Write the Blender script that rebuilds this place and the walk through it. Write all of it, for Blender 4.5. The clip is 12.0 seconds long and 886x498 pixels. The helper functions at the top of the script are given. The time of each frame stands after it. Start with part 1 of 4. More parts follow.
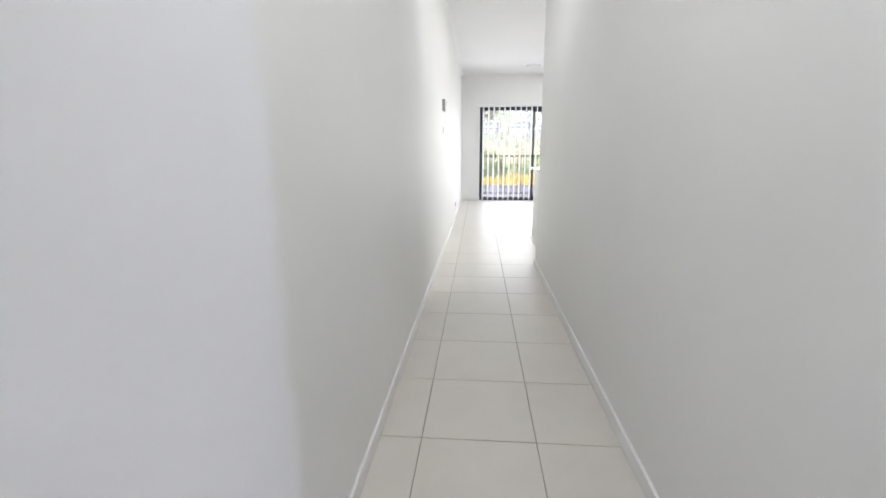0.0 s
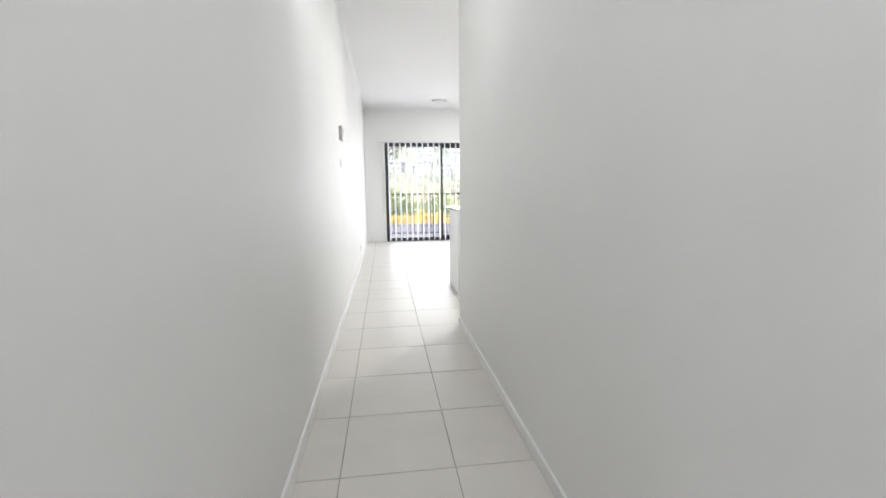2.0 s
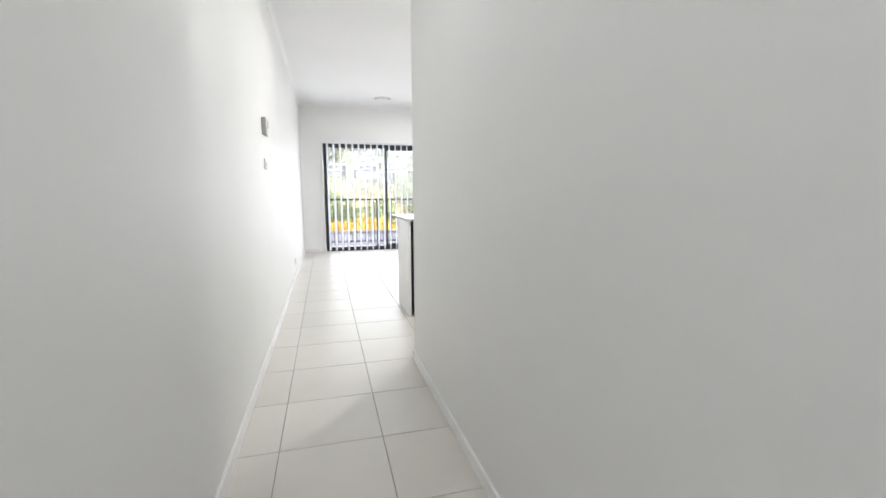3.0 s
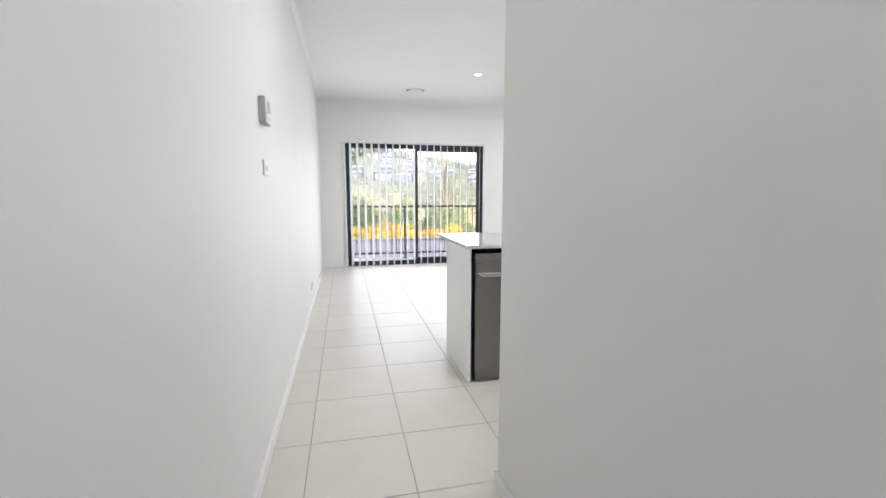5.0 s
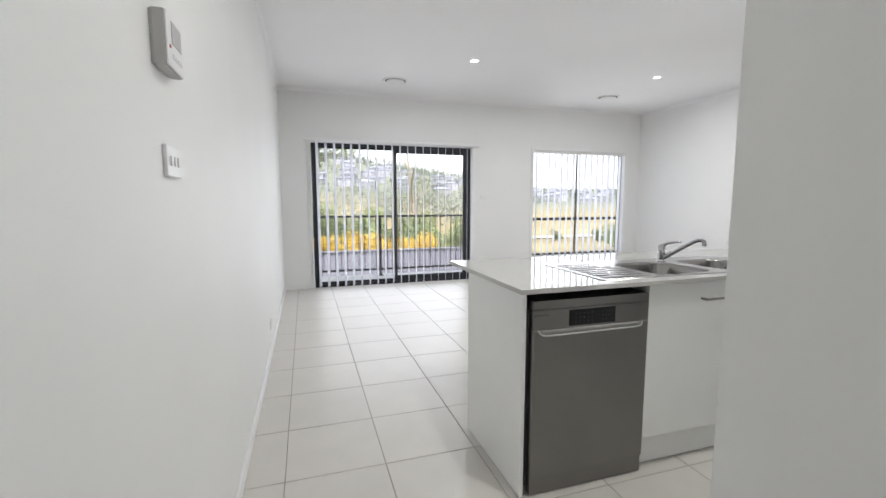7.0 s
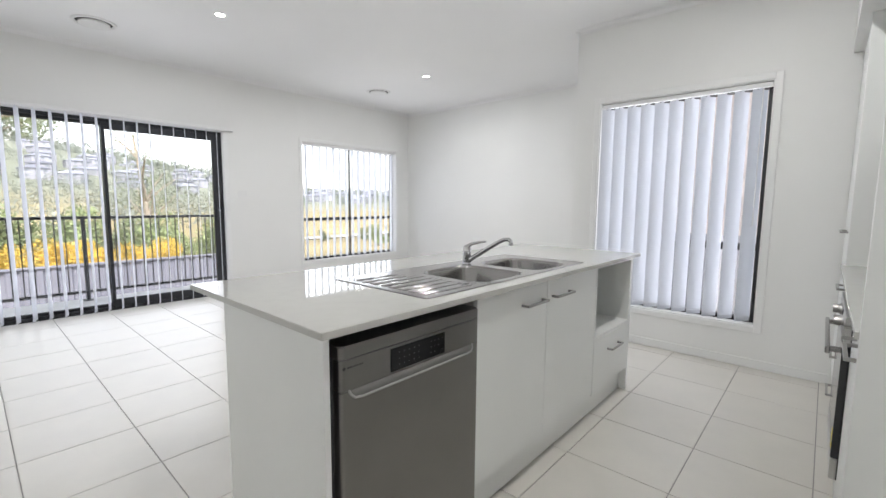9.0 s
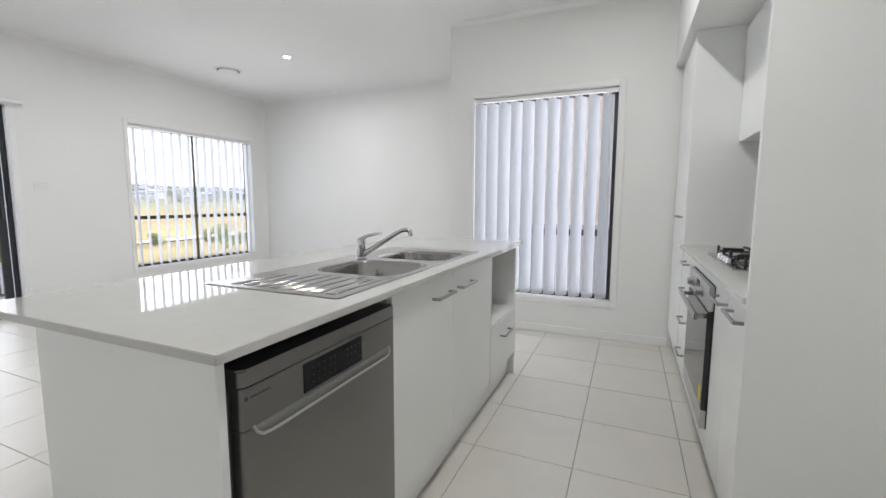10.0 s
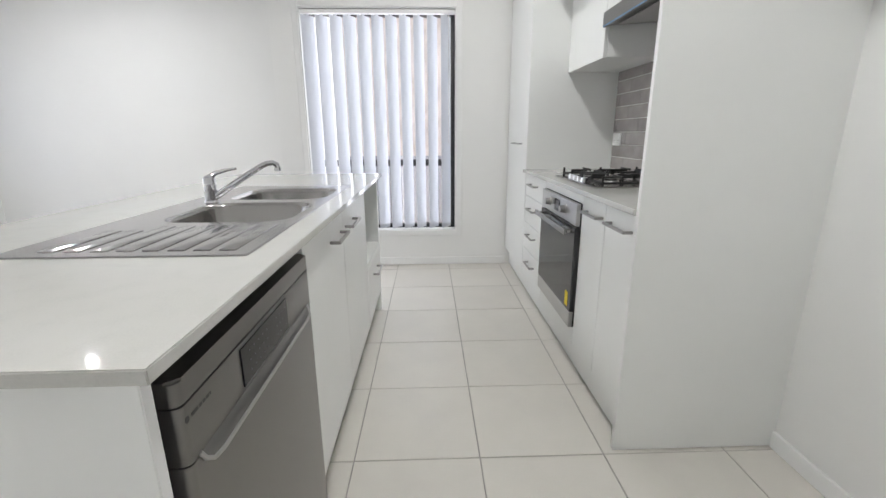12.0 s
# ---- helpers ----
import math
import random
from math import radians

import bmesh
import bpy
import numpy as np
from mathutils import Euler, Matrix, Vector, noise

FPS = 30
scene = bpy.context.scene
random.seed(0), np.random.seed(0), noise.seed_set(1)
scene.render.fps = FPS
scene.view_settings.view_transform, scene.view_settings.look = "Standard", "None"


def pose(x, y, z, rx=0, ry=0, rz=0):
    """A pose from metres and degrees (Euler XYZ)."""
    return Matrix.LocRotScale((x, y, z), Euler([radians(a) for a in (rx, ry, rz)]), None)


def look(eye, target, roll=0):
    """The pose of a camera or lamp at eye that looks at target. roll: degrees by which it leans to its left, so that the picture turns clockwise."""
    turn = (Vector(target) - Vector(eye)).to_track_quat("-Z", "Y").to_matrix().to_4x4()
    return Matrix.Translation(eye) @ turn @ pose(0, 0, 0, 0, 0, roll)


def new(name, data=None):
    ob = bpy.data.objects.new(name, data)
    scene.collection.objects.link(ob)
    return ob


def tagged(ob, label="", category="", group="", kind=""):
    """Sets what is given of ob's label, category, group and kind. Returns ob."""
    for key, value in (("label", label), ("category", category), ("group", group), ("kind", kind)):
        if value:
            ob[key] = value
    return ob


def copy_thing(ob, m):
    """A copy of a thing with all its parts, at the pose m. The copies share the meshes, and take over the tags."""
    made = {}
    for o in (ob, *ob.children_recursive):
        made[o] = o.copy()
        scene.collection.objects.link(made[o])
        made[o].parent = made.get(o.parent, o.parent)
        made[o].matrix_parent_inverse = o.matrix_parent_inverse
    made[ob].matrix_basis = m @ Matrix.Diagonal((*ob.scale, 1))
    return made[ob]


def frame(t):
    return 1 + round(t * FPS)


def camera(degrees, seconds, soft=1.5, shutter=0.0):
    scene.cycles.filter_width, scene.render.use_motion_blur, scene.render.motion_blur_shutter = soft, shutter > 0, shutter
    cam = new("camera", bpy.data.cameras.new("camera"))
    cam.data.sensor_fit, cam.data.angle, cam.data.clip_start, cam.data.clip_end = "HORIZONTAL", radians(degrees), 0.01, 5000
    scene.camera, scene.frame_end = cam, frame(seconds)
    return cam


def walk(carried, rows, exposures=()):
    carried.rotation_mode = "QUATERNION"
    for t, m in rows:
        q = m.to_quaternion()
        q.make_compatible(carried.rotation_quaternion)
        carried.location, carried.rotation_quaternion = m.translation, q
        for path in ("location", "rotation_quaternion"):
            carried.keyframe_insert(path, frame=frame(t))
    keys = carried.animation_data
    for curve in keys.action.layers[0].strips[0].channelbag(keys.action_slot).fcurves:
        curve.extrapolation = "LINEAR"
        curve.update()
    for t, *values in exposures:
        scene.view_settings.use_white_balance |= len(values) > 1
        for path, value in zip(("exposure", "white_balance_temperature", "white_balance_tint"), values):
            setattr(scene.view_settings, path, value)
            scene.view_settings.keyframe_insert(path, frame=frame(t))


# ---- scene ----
cam = camera(91.9, 12.0)
PATH = [
    (0, (0.216, -4.228, 1.121), (0.054, -2.284, 0.676), -0.4),
    (0.5, (0.172, -4.129, 1.116), (0.079, -2.178, 0.686), -0.1),
    (1, (0.156, -3.948, 1.103), (0.17, -1.988, 0.706), -0.3),
    (1.5, (0.19, -3.674, 1.098), (0.283, -1.703, 0.771), -0.4),
    (2, (0.203, -3.382, 1.105), (0.466, -1.419, 0.828), -0.6),
    (2.5, (0.232, -3.079, 1.119), (0.712, -1.156, 0.853), -0.2),
    (3, (0.235, -2.791, 1.124), (0.758, -0.878, 0.866), -0.2),
    (3.2, (0.248, -2.686, 1.108), (0.748, -0.765, 0.862), -0.9),
    (4.8, (0.185, -1.72, 1.187), (0.636, 0.213, 0.945), 0.2),
    (5, (0.193, -1.603, 1.211), (0.636, 0.331, 0.962), -0.0),
    (5.5, (0.17, -1.3, 1.221), (0.612, 0.635, 0.977), -0.1),
    (6, (0.131, -1.019, 1.25), (0.571, 0.917, 1.009), -0.1),
    (6.5, (0.125, -0.763, 1.255), (0.579, 1.171, 1.021), -0.1),
    (6.7, (0.119, -0.676, 1.252), (0.62, 1.247, 1.024), -0.1),
    (8.3, (0.292, -0.13, 1.231), (1.454, 1.484, 1.016), 0.3),
    (8.5, (0.321, -0.083, 1.235), (1.568, 1.466, 1.017), 0.2),
    (8.8, (0.356, 0.01, 1.226), (1.742, 1.435, 1.006), 0.2),
    (9, (0.374, 0.047, 1.213), (1.858, 1.371, 0.999), 0.5),
    (9.5, (0.42, 0.191, 1.204), (2.111, 1.238, 0.996), 0.4),
    (10, (0.423, 0.279, 1.168), (2.247, 1.067, 0.946), 0.2),
    (10.5, (0.456, 0.375, 1.147), (2.367, 0.892, 0.856), -0.2),
    (11, (0.471, 0.516, 1.14), (2.418, 0.749, 0.748), -0.1),
    (11.5, (0.491, 0.55, 1.129), (2.437, 0.604, 0.667), -0.0),
    (12, (0.516, 0.628, 1.135), (2.447, 0.565, 0.619), -0.3),
]
EXPOSURES = [(0, 2.37), (1.5, 2.4), (3, 2.38), (5, 2.1), (6.0, 1.92), (6.5, 1.72), (8.5, 1.82), (10, 1.72), (11, 1.72), (12, 1.97)]
walk(cam, [(t, look(eye, target, roll)) for t, eye, target, roll in PATH], EXPOSURES)

# ---- world ----
world = bpy.data.worlds.new("sky")
scene.world = world
world.use_nodes = True
wn, wl = world.node_tree.nodes, world.node_tree.links
sky = wn.new("ShaderNodeTexSky")
sky.sky_type = "NISHITA"
sky.sun_disc = False
sky.sun_elevation = radians(48)
sky.sun_rotation = radians(200)
sky.altitude = 50
sky.air_density, sky.dust_density, sky.ozone_density = 1.0, 1.0, 1.0
wn["Background"].inputs["Strength"].default_value = 0.12
veil = wn.new("ShaderNodeHueSaturation")      # thin white cloud all over
veil.inputs["Saturation"].default_value = 0.3
wl.new(sky.outputs["Color"], veil.inputs["Color"])
wl.new(veil.outputs["Color"], wn["Background"].inputs["Color"])

sun = new("sun", bpy.data.lights.new("sun", "SUN"))
sun.data.energy, sun.data.angle, sun.data.color = 2.3, radians(12), (1.0, 0.95, 0.88)
sun.matrix_world = look((-3, -12, 16), (0, 0, 0))


def panel_light(name, eye, target, wide, high, watts, colour=(0.91, 0.93, 1.0), shape="RECTANGLE"):
    lamp = new(name, bpy.data.lights.new(name, "AREA"))
    lamp.data.shape, lamp.data.size, lamp.data.size_y = shape, wide, high
    lamp.data.energy, lamp.data.color = watts, colour
    lamp.matrix_world = look(eye, target)
    return lamp


# daylight that comes in at each opening
panel_light("daylight_sliding_door", (1.43, 5.848, 1.05), (1.43, 0.0, 1.05), 2.30, 1.95, 7.5)
panel_light("daylight_window", (4.64, 5.886, 1.205), (4.64, 0.0, 1.205), 1.76, 1.68, 6.5)
panel_light("daylight_kitchen_window", (4.337, 1.01, 1.21), (0.0, 1.01, 1.21), 1.17, 1.70, 4.2)
# added narrow lamp behind an unseen room, throws a bluish edge on the west wall
panel_light("unseen_room_side_lamp", (4.9, -7.2, 2.3), (2.9, -5.73, 1.2), 0.22, 1.6, 23, (0.62, 0.64, 1.0))
# past the living room these are unseen, added to fill kitchen, corridor and bedroom
DOWNLIGHTS_AND_FILLS = ((1.95, 4.0, 6.0), (4.35, 3.9, 6.5), (1.25, 0.5, 4.6), (3.0, 0.5, 2.4), (0.31, -1.2, 1.0), (0.31, -3.4, 2.1), (0.31, -5.6, 2.5), (2.3, -5.4, 0.5))
for _x, _y, _w in DOWNLIGHTS_AND_FILLS:
    panel_light("downlight_and_fill_lamp", (_x, _y, 2.772), (_x, _y + 0.0001, 0), 0.072, 0.072, _w, (0.99, 0.985, 0.97) if 0 < _y < 2 else (0.965, 0.97, 1.0), "DISK")


# ---- materials ----
def mat(name, colour, rough=0.5, metal=0.0, var=0.06, scale=6.0, bump=0.0, bscale=60.0, spec=0.5, fine=0.0, fscale=250.0, rand=0.0, rvar=0.0):
    """A surface: base colour with broad and fine variation, bump and a roughness that wanders."""
    m = bpy.data.materials.new(name)
    m.use_nodes = True
    n, l = m.node_tree.nodes, m.node_tree.links
    b = n["Principled BSDF"]
    b.inputs["Roughness"].default_value, b.inputs["Metallic"].default_value = rough, metal
    b.inputs["Specular IOR Level"].default_value = spec
    co = n.new("ShaderNodeTexCoord")
    t = n.new("ShaderNodeTexNoise")
    t.inputs["Scale"].default_value, t.inputs["Detail"].default_value = scale, 5
    l.new(co.outputs["Object"], t.inputs["Vector"])
    f = n.new("ShaderNodeTexNoise")
    f.inputs["Scale"].default_value, f.inputs["Detail"].default_value = fscale, 3
    l.new(co.outputs["Object"], f.inputs["Vector"])
    mix = n.new("ShaderNodeMath")
    mix.operation = "MULTIPLY_ADD"
    l.new(f.outputs["Fac"], mix.inputs[0])
    mix.inputs[1].default_value = fine
    l.new(t.outputs["Fac"], mix.inputs[2])
    ramp = n.new("ShaderNodeValToRGB")
    lo, hi = 0.35, 0.65 + fine
    ramp.color_ramp.elements[0].position, ramp.color_ramp.elements[1].position = lo, min(hi, 1.0)
    ramp.color_ramp.elements[0].color = (*[max(c * (1 - var), 0) for c in colour], 1)
    ramp.color_ramp.elements[1].color = (*[min(c * (1 + var), 1) for c in colour], 1)
    l.new(mix.outputs[0], ramp.inputs["Fac"])
    out = ramp.outputs["Color"]
    if rand:
        info = n.new("ShaderNodeObjectInfo")
        hsv = n.new("ShaderNodeHueSaturation")
        rr = n.new("ShaderNodeMapRange")
        rr.inputs["To Min"].default_value, rr.inputs["To Max"].default_value = 1 - rand, 1 + rand
        l.new(info.outputs["Random"], rr.inputs["Value"])
        l.new(rr.outputs["Result"], hsv.inputs["Value"])
        l.new(out, hsv.inputs["Color"])
        out = hsv.outputs["Color"]
    l.new(out, b.inputs["Base Color"])
    if rvar:
        r2 = n.new("ShaderNodeMapRange")
        r2.inputs["From Min"].default_value, r2.inputs["From Max"].default_value = 0.3, 0.7
        r2.inputs["To Min"].default_value, r2.inputs["To Max"].default_value = max(rough - rvar, 0.02), min(rough + rvar, 1)
        l.new(t.outputs["Fac"], r2.inputs["Value"])
        l.new(r2.outputs["Result"], b.inputs["Roughness"])
    if bump:
        bt = n.new("ShaderNodeTexNoise")
        bt.inputs["Scale"].default_value, bt.inputs["Detail"].default_value = bscale, 4
        l.new(co.outputs["Object"], bt.inputs["Vector"])
        bp = n.new("ShaderNodeBump")
        bp.inputs["Strength"].default_value, bp.inputs["Distance"].default_value = bump, 0.002
        l.new(bt.outputs["Fac"], bp.inputs["Height"])
        l.new(bp.outputs["Normal"], b.inputs["Normal"])
    return m


def brushed(name, colour, rough, stretch, metal=1.0, grain=0.12):
    """Brushed metal, its grain drawn out along one way."""
    m = mat(name, colour, rough, metal, 0.03, 4.0)
    n, l = m.node_tree.nodes, m.node_tree.links
    b = n["Principled BSDF"]
    co = n.new("ShaderNodeTexCoord")
    mp = n.new("ShaderNodeMapping")
    mp.inputs["Scale"].default_value = stretch
    t = n.new("ShaderNodeTexNoise")
    t.inputs["Scale"].default_value, t.inputs["Detail"].default_value = 40, 4
    l.new(co.outputs["Object"], mp.inputs["Vector"])
    l.new(mp.outputs["Vector"], t.inputs["Vector"])
    bp = n.new("ShaderNodeBump")
    bp.inputs["Strength"].default_value, bp.inputs["Distance"].default_value = grain, 0.0006
    l.new(t.outputs["Fac"], bp.inputs["Height"])
    l.new(bp.outputs["Normal"], b.inputs["Normal"])
    return m


def glow(name, colour, strength):
    m = bpy.data.materials.new(name)
    m.use_nodes = True
    b = m.node_tree.nodes["Principled BSDF"]
    b.inputs["Base Color"].default_value = (0.9, 0.9, 0.9, 1)
    b.inputs["Emission Color"].default_value, b.inputs["Emission Strength"].default_value = (*colour, 1), strength
    return m


def glass(name, tint=(1, 1, 1), rough=0.0):
    m = bpy.data.materials.new(name)
    m.use_nodes = True
    b = m.node_tree.nodes["Principled BSDF"]
    b.inputs["Base Color"].default_value = (*tint, 1)
    b.inputs["Roughness"].default_value, b.inputs["Transmission Weight"].default_value, b.inputs["IOR"].default_value = rough, 1.0, 1.45
    return m


M_WALL = mat("wall_paint", (0.83, 0.83, 0.815), 0.55, var=0.012, scale=1.3, bump=0.06, bscale=180)
M_CEIL = mat("ceiling_paint", (0.87, 0.87, 0.87), 0.8, var=0.01, scale=1.0, bump=0.04, bscale=150)
M_TRIM = mat("trim_gloss_paint", (0.84, 0.84, 0.83), 0.3, var=0.01, scale=3)
M_TILE = mat("porcelain_tile", (0.65, 0.625, 0.578), 0.33, var=0.045, scale=5.0, bump=0.05, bscale=40, fine=0.25, fscale=140, rand=0.018, rvar=0.06)
M_GROUT = mat("grout", (0.35, 0.335, 0.315), 0.9, var=0.15, scale=12, bump=0.3, bscale=200)
M_LAM = mat("white_laminate", (0.855, 0.865, 0.85), 0.34, var=0.008, scale=4)
M_LAMEDGE = mat("laminate_edge", (0.86, 0.86, 0.85), 0.4, var=0.01, scale=10)
M_INNER = mat("cabinet_inside", (0.72, 0.72, 0.70), 0.5, var=0.015, scale=6)
M_STONE = mat("engineered_stone", (0.54, 0.538, 0.51), 0.035, var=0.05, scale=18, spec=0.36, fine=0.9, fscale=300)
M_STEEL = brushed("brushed_steel", (0.235, 0.228, 0.22), 0.32, (1, 30, 30))
M_STEELPALE = brushed("pale_brushed_steel", (0.52, 0.515, 0.505), 0.3, (1, 30, 30))
M_STEELSIDE = mat("painted_steel_side", (0.20, 0.20, 0.20), 0.45, 0.6, 0.05, 8)
M_SINK = brushed("sink_steel", (0.35, 0.34, 0.332), 0.17, (1, 20, 20), grain=0.03)
M_CHROME = mat("chrome", (0.54, 0.54, 0.555), 0.06, 1.0, 0.01, 5)
M_NICKEL = mat("brushed_nickel", (0.38, 0.37, 0.36), 0.28, 1.0, 0.03, 20)
M_BLACK = mat("black_aluminium", (0.022, 0.023, 0.026), 0.4, 0.0, 0.1, 12)
# black parts, and the shade painted into slots and gaps
M_DARK = mat("black_part_and_gap_shade", (0.015, 0.015, 0.015), 0.6, 0, 0.1, 10)
M_IRON = mat("cast_iron", (0.02, 0.02, 0.02), 0.55, 0, 0.2, 30, bump=0.2, bscale=250)
M_BLACKGLASS = mat("black_glass", (0.012, 0.012, 0.013), 0.05, 0, 0.05, 5)
M_BLACKGLASS.node_tree.nodes["Principled BSDF"].inputs["Specular IOR Level"].default_value = 0.25
M_PLASTIC = mat("white_plastic", (0.80, 0.80, 0.79), 0.35, var=0.01, scale=8)
M_GREY = mat("grey_plastic_and_side_shade", (0.45, 0.44, 0.43), 0.4, var=0.02, scale=8)
M_VANE = mat("blind_fabric", (0.72, 0.725, 0.75), 0.75, var=0.012, scale=8, bump=0.15, bscale=500)
M_SUBWAY = mat("glazed_taupe_tile", (0.37, 0.345, 0.335), 0.18, var=0.10, scale=7, bump=0.08, bscale=25, rand=0.10)
M_WGROUT = mat("white_grout", (0.74, 0.73, 0.71), 0.85, var=0.04, scale=30)
M_YELLOW = mat("yellow_label", (0.80, 0.62, 0.02), 0.5, var=0.02, scale=10)
M_MARK = mat("pale_print", (0.14, 0.14, 0.15), 0.5, var=0.02, scale=10)
M_DARKMARK = mat("dark_print", (0.06, 0.06, 0.06), 0.5, var=0.02, scale=10)
M_LED = glow("lit_downlight", (1.0, 0.97, 0.92), 6)
M_GLASS = glass("window_glass")
M_FOGGLASS = mat("oven_glass", (0.03, 0.03, 0.032), 0.06, 0, 0.05, 5)
# translucent fabric: daylight comes through the vanes
_b = M_VANE.node_tree.nodes["Principled BSDF"]
_t = M_VANE.node_tree.nodes.new("ShaderNodeBsdfTranslucent")
_t.inputs["Color"].default_value = (0.80, 0.83, 0.88, 1)
_m = M_VANE.node_tree.nodes.new("ShaderNodeMixShader")
_m.inputs[0].default_value = 0.36
M_VANE.node_tree.links.new(_b.outputs[0], _m.inputs[1])
M_VANE.node_tree.links.new(_t.outputs[0], _m.inputs[2])
M_VANE.node_tree.links.new(_m.outputs[0], M_VANE.node_tree.nodes["Material Output"].inputs["Surface"])

# ---- building tools ----
ORIGIN = {}


def thing(name, at, label, category, group="", kind=""):
    """An Empty at the base of a thing, to carry its parts."""
    e = new(name)
    e.empty_display_size = 0.1
    e.location = at
    ORIGIN[e.name] = Vector(at)
    return tagged(e, label, category, group, kind)


def finish(name, bm, material, smooth=False):
    bmesh.ops.recalc_face_normals(bm, faces=bm.faces)
    me = bpy.data.meshes.new(name)
    if smooth:
        for f in bm.faces:
            f.smooth = True
    bm.to_mesh(me)
    bm.free()
    me.materials.append(material)
    if smooth:
        me.set_sharp_from_angle(angle=radians(35))
    return me


def part(name, bm, material, parent, label="", smooth=False):
    """Links a bmesh, given in world places, as one mesh under a thing or part."""
    o = ORIGIN[parent.name]
    bm.transform(Matrix.Translation(-o))
    ob = new(name, finish(name, bm, material, smooth))
    ob.parent = parent
    ORIGIN[ob.name] = o
    return tagged(ob, label)


def solo(name, bm, material, label, category="", kind="", at=(0, 0, 0), group="", smooth=False):
    """A thing of one mesh."""
    bm.transform(Matrix.Translation(-Vector(at)))
    ob = new(name, finish(name, bm, material, smooth))
    ob.location = at
    ORIGIN[ob.name] = Vector(at)
    return tagged(ob, label, category, group, kind)


def box(bm, x0, x1, y0, y1, z0, z1, bev=0.0, seg=2):
    m = Matrix.LocRotScale(((x0 + x1) / 2, (y0 + y1) / 2, (z0 + z1) / 2), None, (abs(x1 - x0), abs(y1 - y0), abs(z1 - z0)))
    vs = bmesh.ops.create_cube(bm, size=1, matrix=m)["verts"]
    if bev:
        es = {e for v in vs for e in v.link_edges}
        bmesh.ops.bevel(bm, geom=list(es), offset=bev, segments=seg, profile=0.5, affect="EDGES")
    return bm


def bx(*a, bev=0.0, seg=2):
    return box(bmesh.new(), *a, bev=bev, seg=seg)


def cyl(bm, p0, p1, r0, r1=None, seg=20, caps=True):
    p0, p1 = Vector(p0), Vector(p1)
    r1 = r0 if r1 is None else r1
    q = (p1 - p0).to_track_quat("Z", "Y")
    m = Matrix.Translation((p0 + p1) / 2) @ q.to_matrix().to_4x4()
    bmesh.ops.create_cone(bm, cap_ends=caps, segments=seg, radius1=r0, radius2=r1, depth=(p1 - p0).length, matrix=m)
    return bm


def tube(bm, pts, r, seg=12, caps=True):
    """A pipe swept along points; r a number or one for each point."""
    pts = [Vector(p) for p in pts]
    rs = [r] * len(pts) if isinstance(r, (int, float)) else r
    rings, side = [], None
    for i, p in enumerate(pts):
        d = (pts[min(i + 1, len(pts) - 1)] - pts[max(i - 1, 0)]).normalized()
        if side is None:
            side = d.orthogonal().normalized()
        side = (side - d * side.dot(d)).normalized()
        up = d.cross(side)
        rings.append([bm.verts.new(p + rs[i] * (math.cos(a) * side + math.sin(a) * up)) for a in [2 * math.pi * k / seg for k in range(seg)]])
    for a, b in zip(rings, rings[1:]):
        for k in range(seg):
            bm.faces.new((a[k], a[(k + 1) % seg], b[(k + 1) % seg], b[k]))
    if caps:
        bm.faces.new(rings[0][::-1])
        bm.faces.new(rings[-1])
    return bm


def prism(bm, outline, axis, a, b):
    """An outline of 2D points drawn out along an axis from a to b. axis x: (y, z); y: (x, z); z: (x, y)."""
    def at(p, c):
        return {"x": (c, p[0], p[1]), "y": (p[0], c, p[1]), "z": (p[0], p[1], c)}[axis]
    v0 = [bm.verts.new(at(p, a)) for p in outline]
    v1 = [bm.verts.new(at(p, b)) for p in outline]
    n = len(outline)
    bm.faces.new(v0)
    bm.faces.new(v1[::-1])
    for k in range(n):
        bm.faces.new((v0[k], v0[(k + 1) % n], v1[(k + 1) % n], v1[k]))
    return bm


# ---- structure ----
CEIL = 2.78
XW, XR, XK, XE = -0.18, 0.79, 4.25, 5.85     # west wall, corridor's east wall, kitchen's east wall, living room's east wall
YN, YB, YJ, YC = 5.80, -0.645, 1.86, -0.027     # north wall, kitchen's back wall, jog, end of the corridor wall
YS = -7.0
TP = 0.455                                    # tile pitch


def wall(name, boxes, label):
    bm = bmesh.new()
    for b in boxes:
        box(bm, *b)
    return solo(name, bm, M_WALL, label, "wall", "structure")


wall("wall_west", [(XW - 0.2, XW, YS, YN + 0.2, -0.2, CEIL)], "white painted plasterboard wall")
SD = (0.215, 2.645, 0.0, 2.085)               # opening of the sliding door: x0, x1, z0, z1
W2 = (3.72, 5.56, 0.32, 2.09)
W3 = (0.385, 1.635, 0.31, 2.105)              # y0, y1, z0, z1
wall("wall_north", [
    (XW, SD[0], YN, YN + 0.2, -0.2, CEIL), (SD[0], SD[1], YN, YN + 0.2, SD[3], CEIL), (SD[1], W2[0], YN, YN + 0.2, -0.2, CEIL),
    (W2[0], W2[1], YN, YN + 0.2, -0.2, W2[2]), (W2[0], W2[1], YN, YN + 0.2, W2[3], CEIL), (W2[1], XE + 0.2, YN, YN + 0.2, -0.2, CEIL),
    (SD[0], SD[1], YN + 0.02, YN + 0.2, -0.2, -0.02)], "white painted wall with a sliding door and a window")
wall("wall_east_living", [(XE, XE + 0.2, YJ - 0.2, YN, -0.2, CEIL)], "white painted plasterboard wall")
wall("wall_jog", [(XK + 0.2, XE, YJ - 0.2, YJ, -0.2, CEIL)], "white painted short return wall")
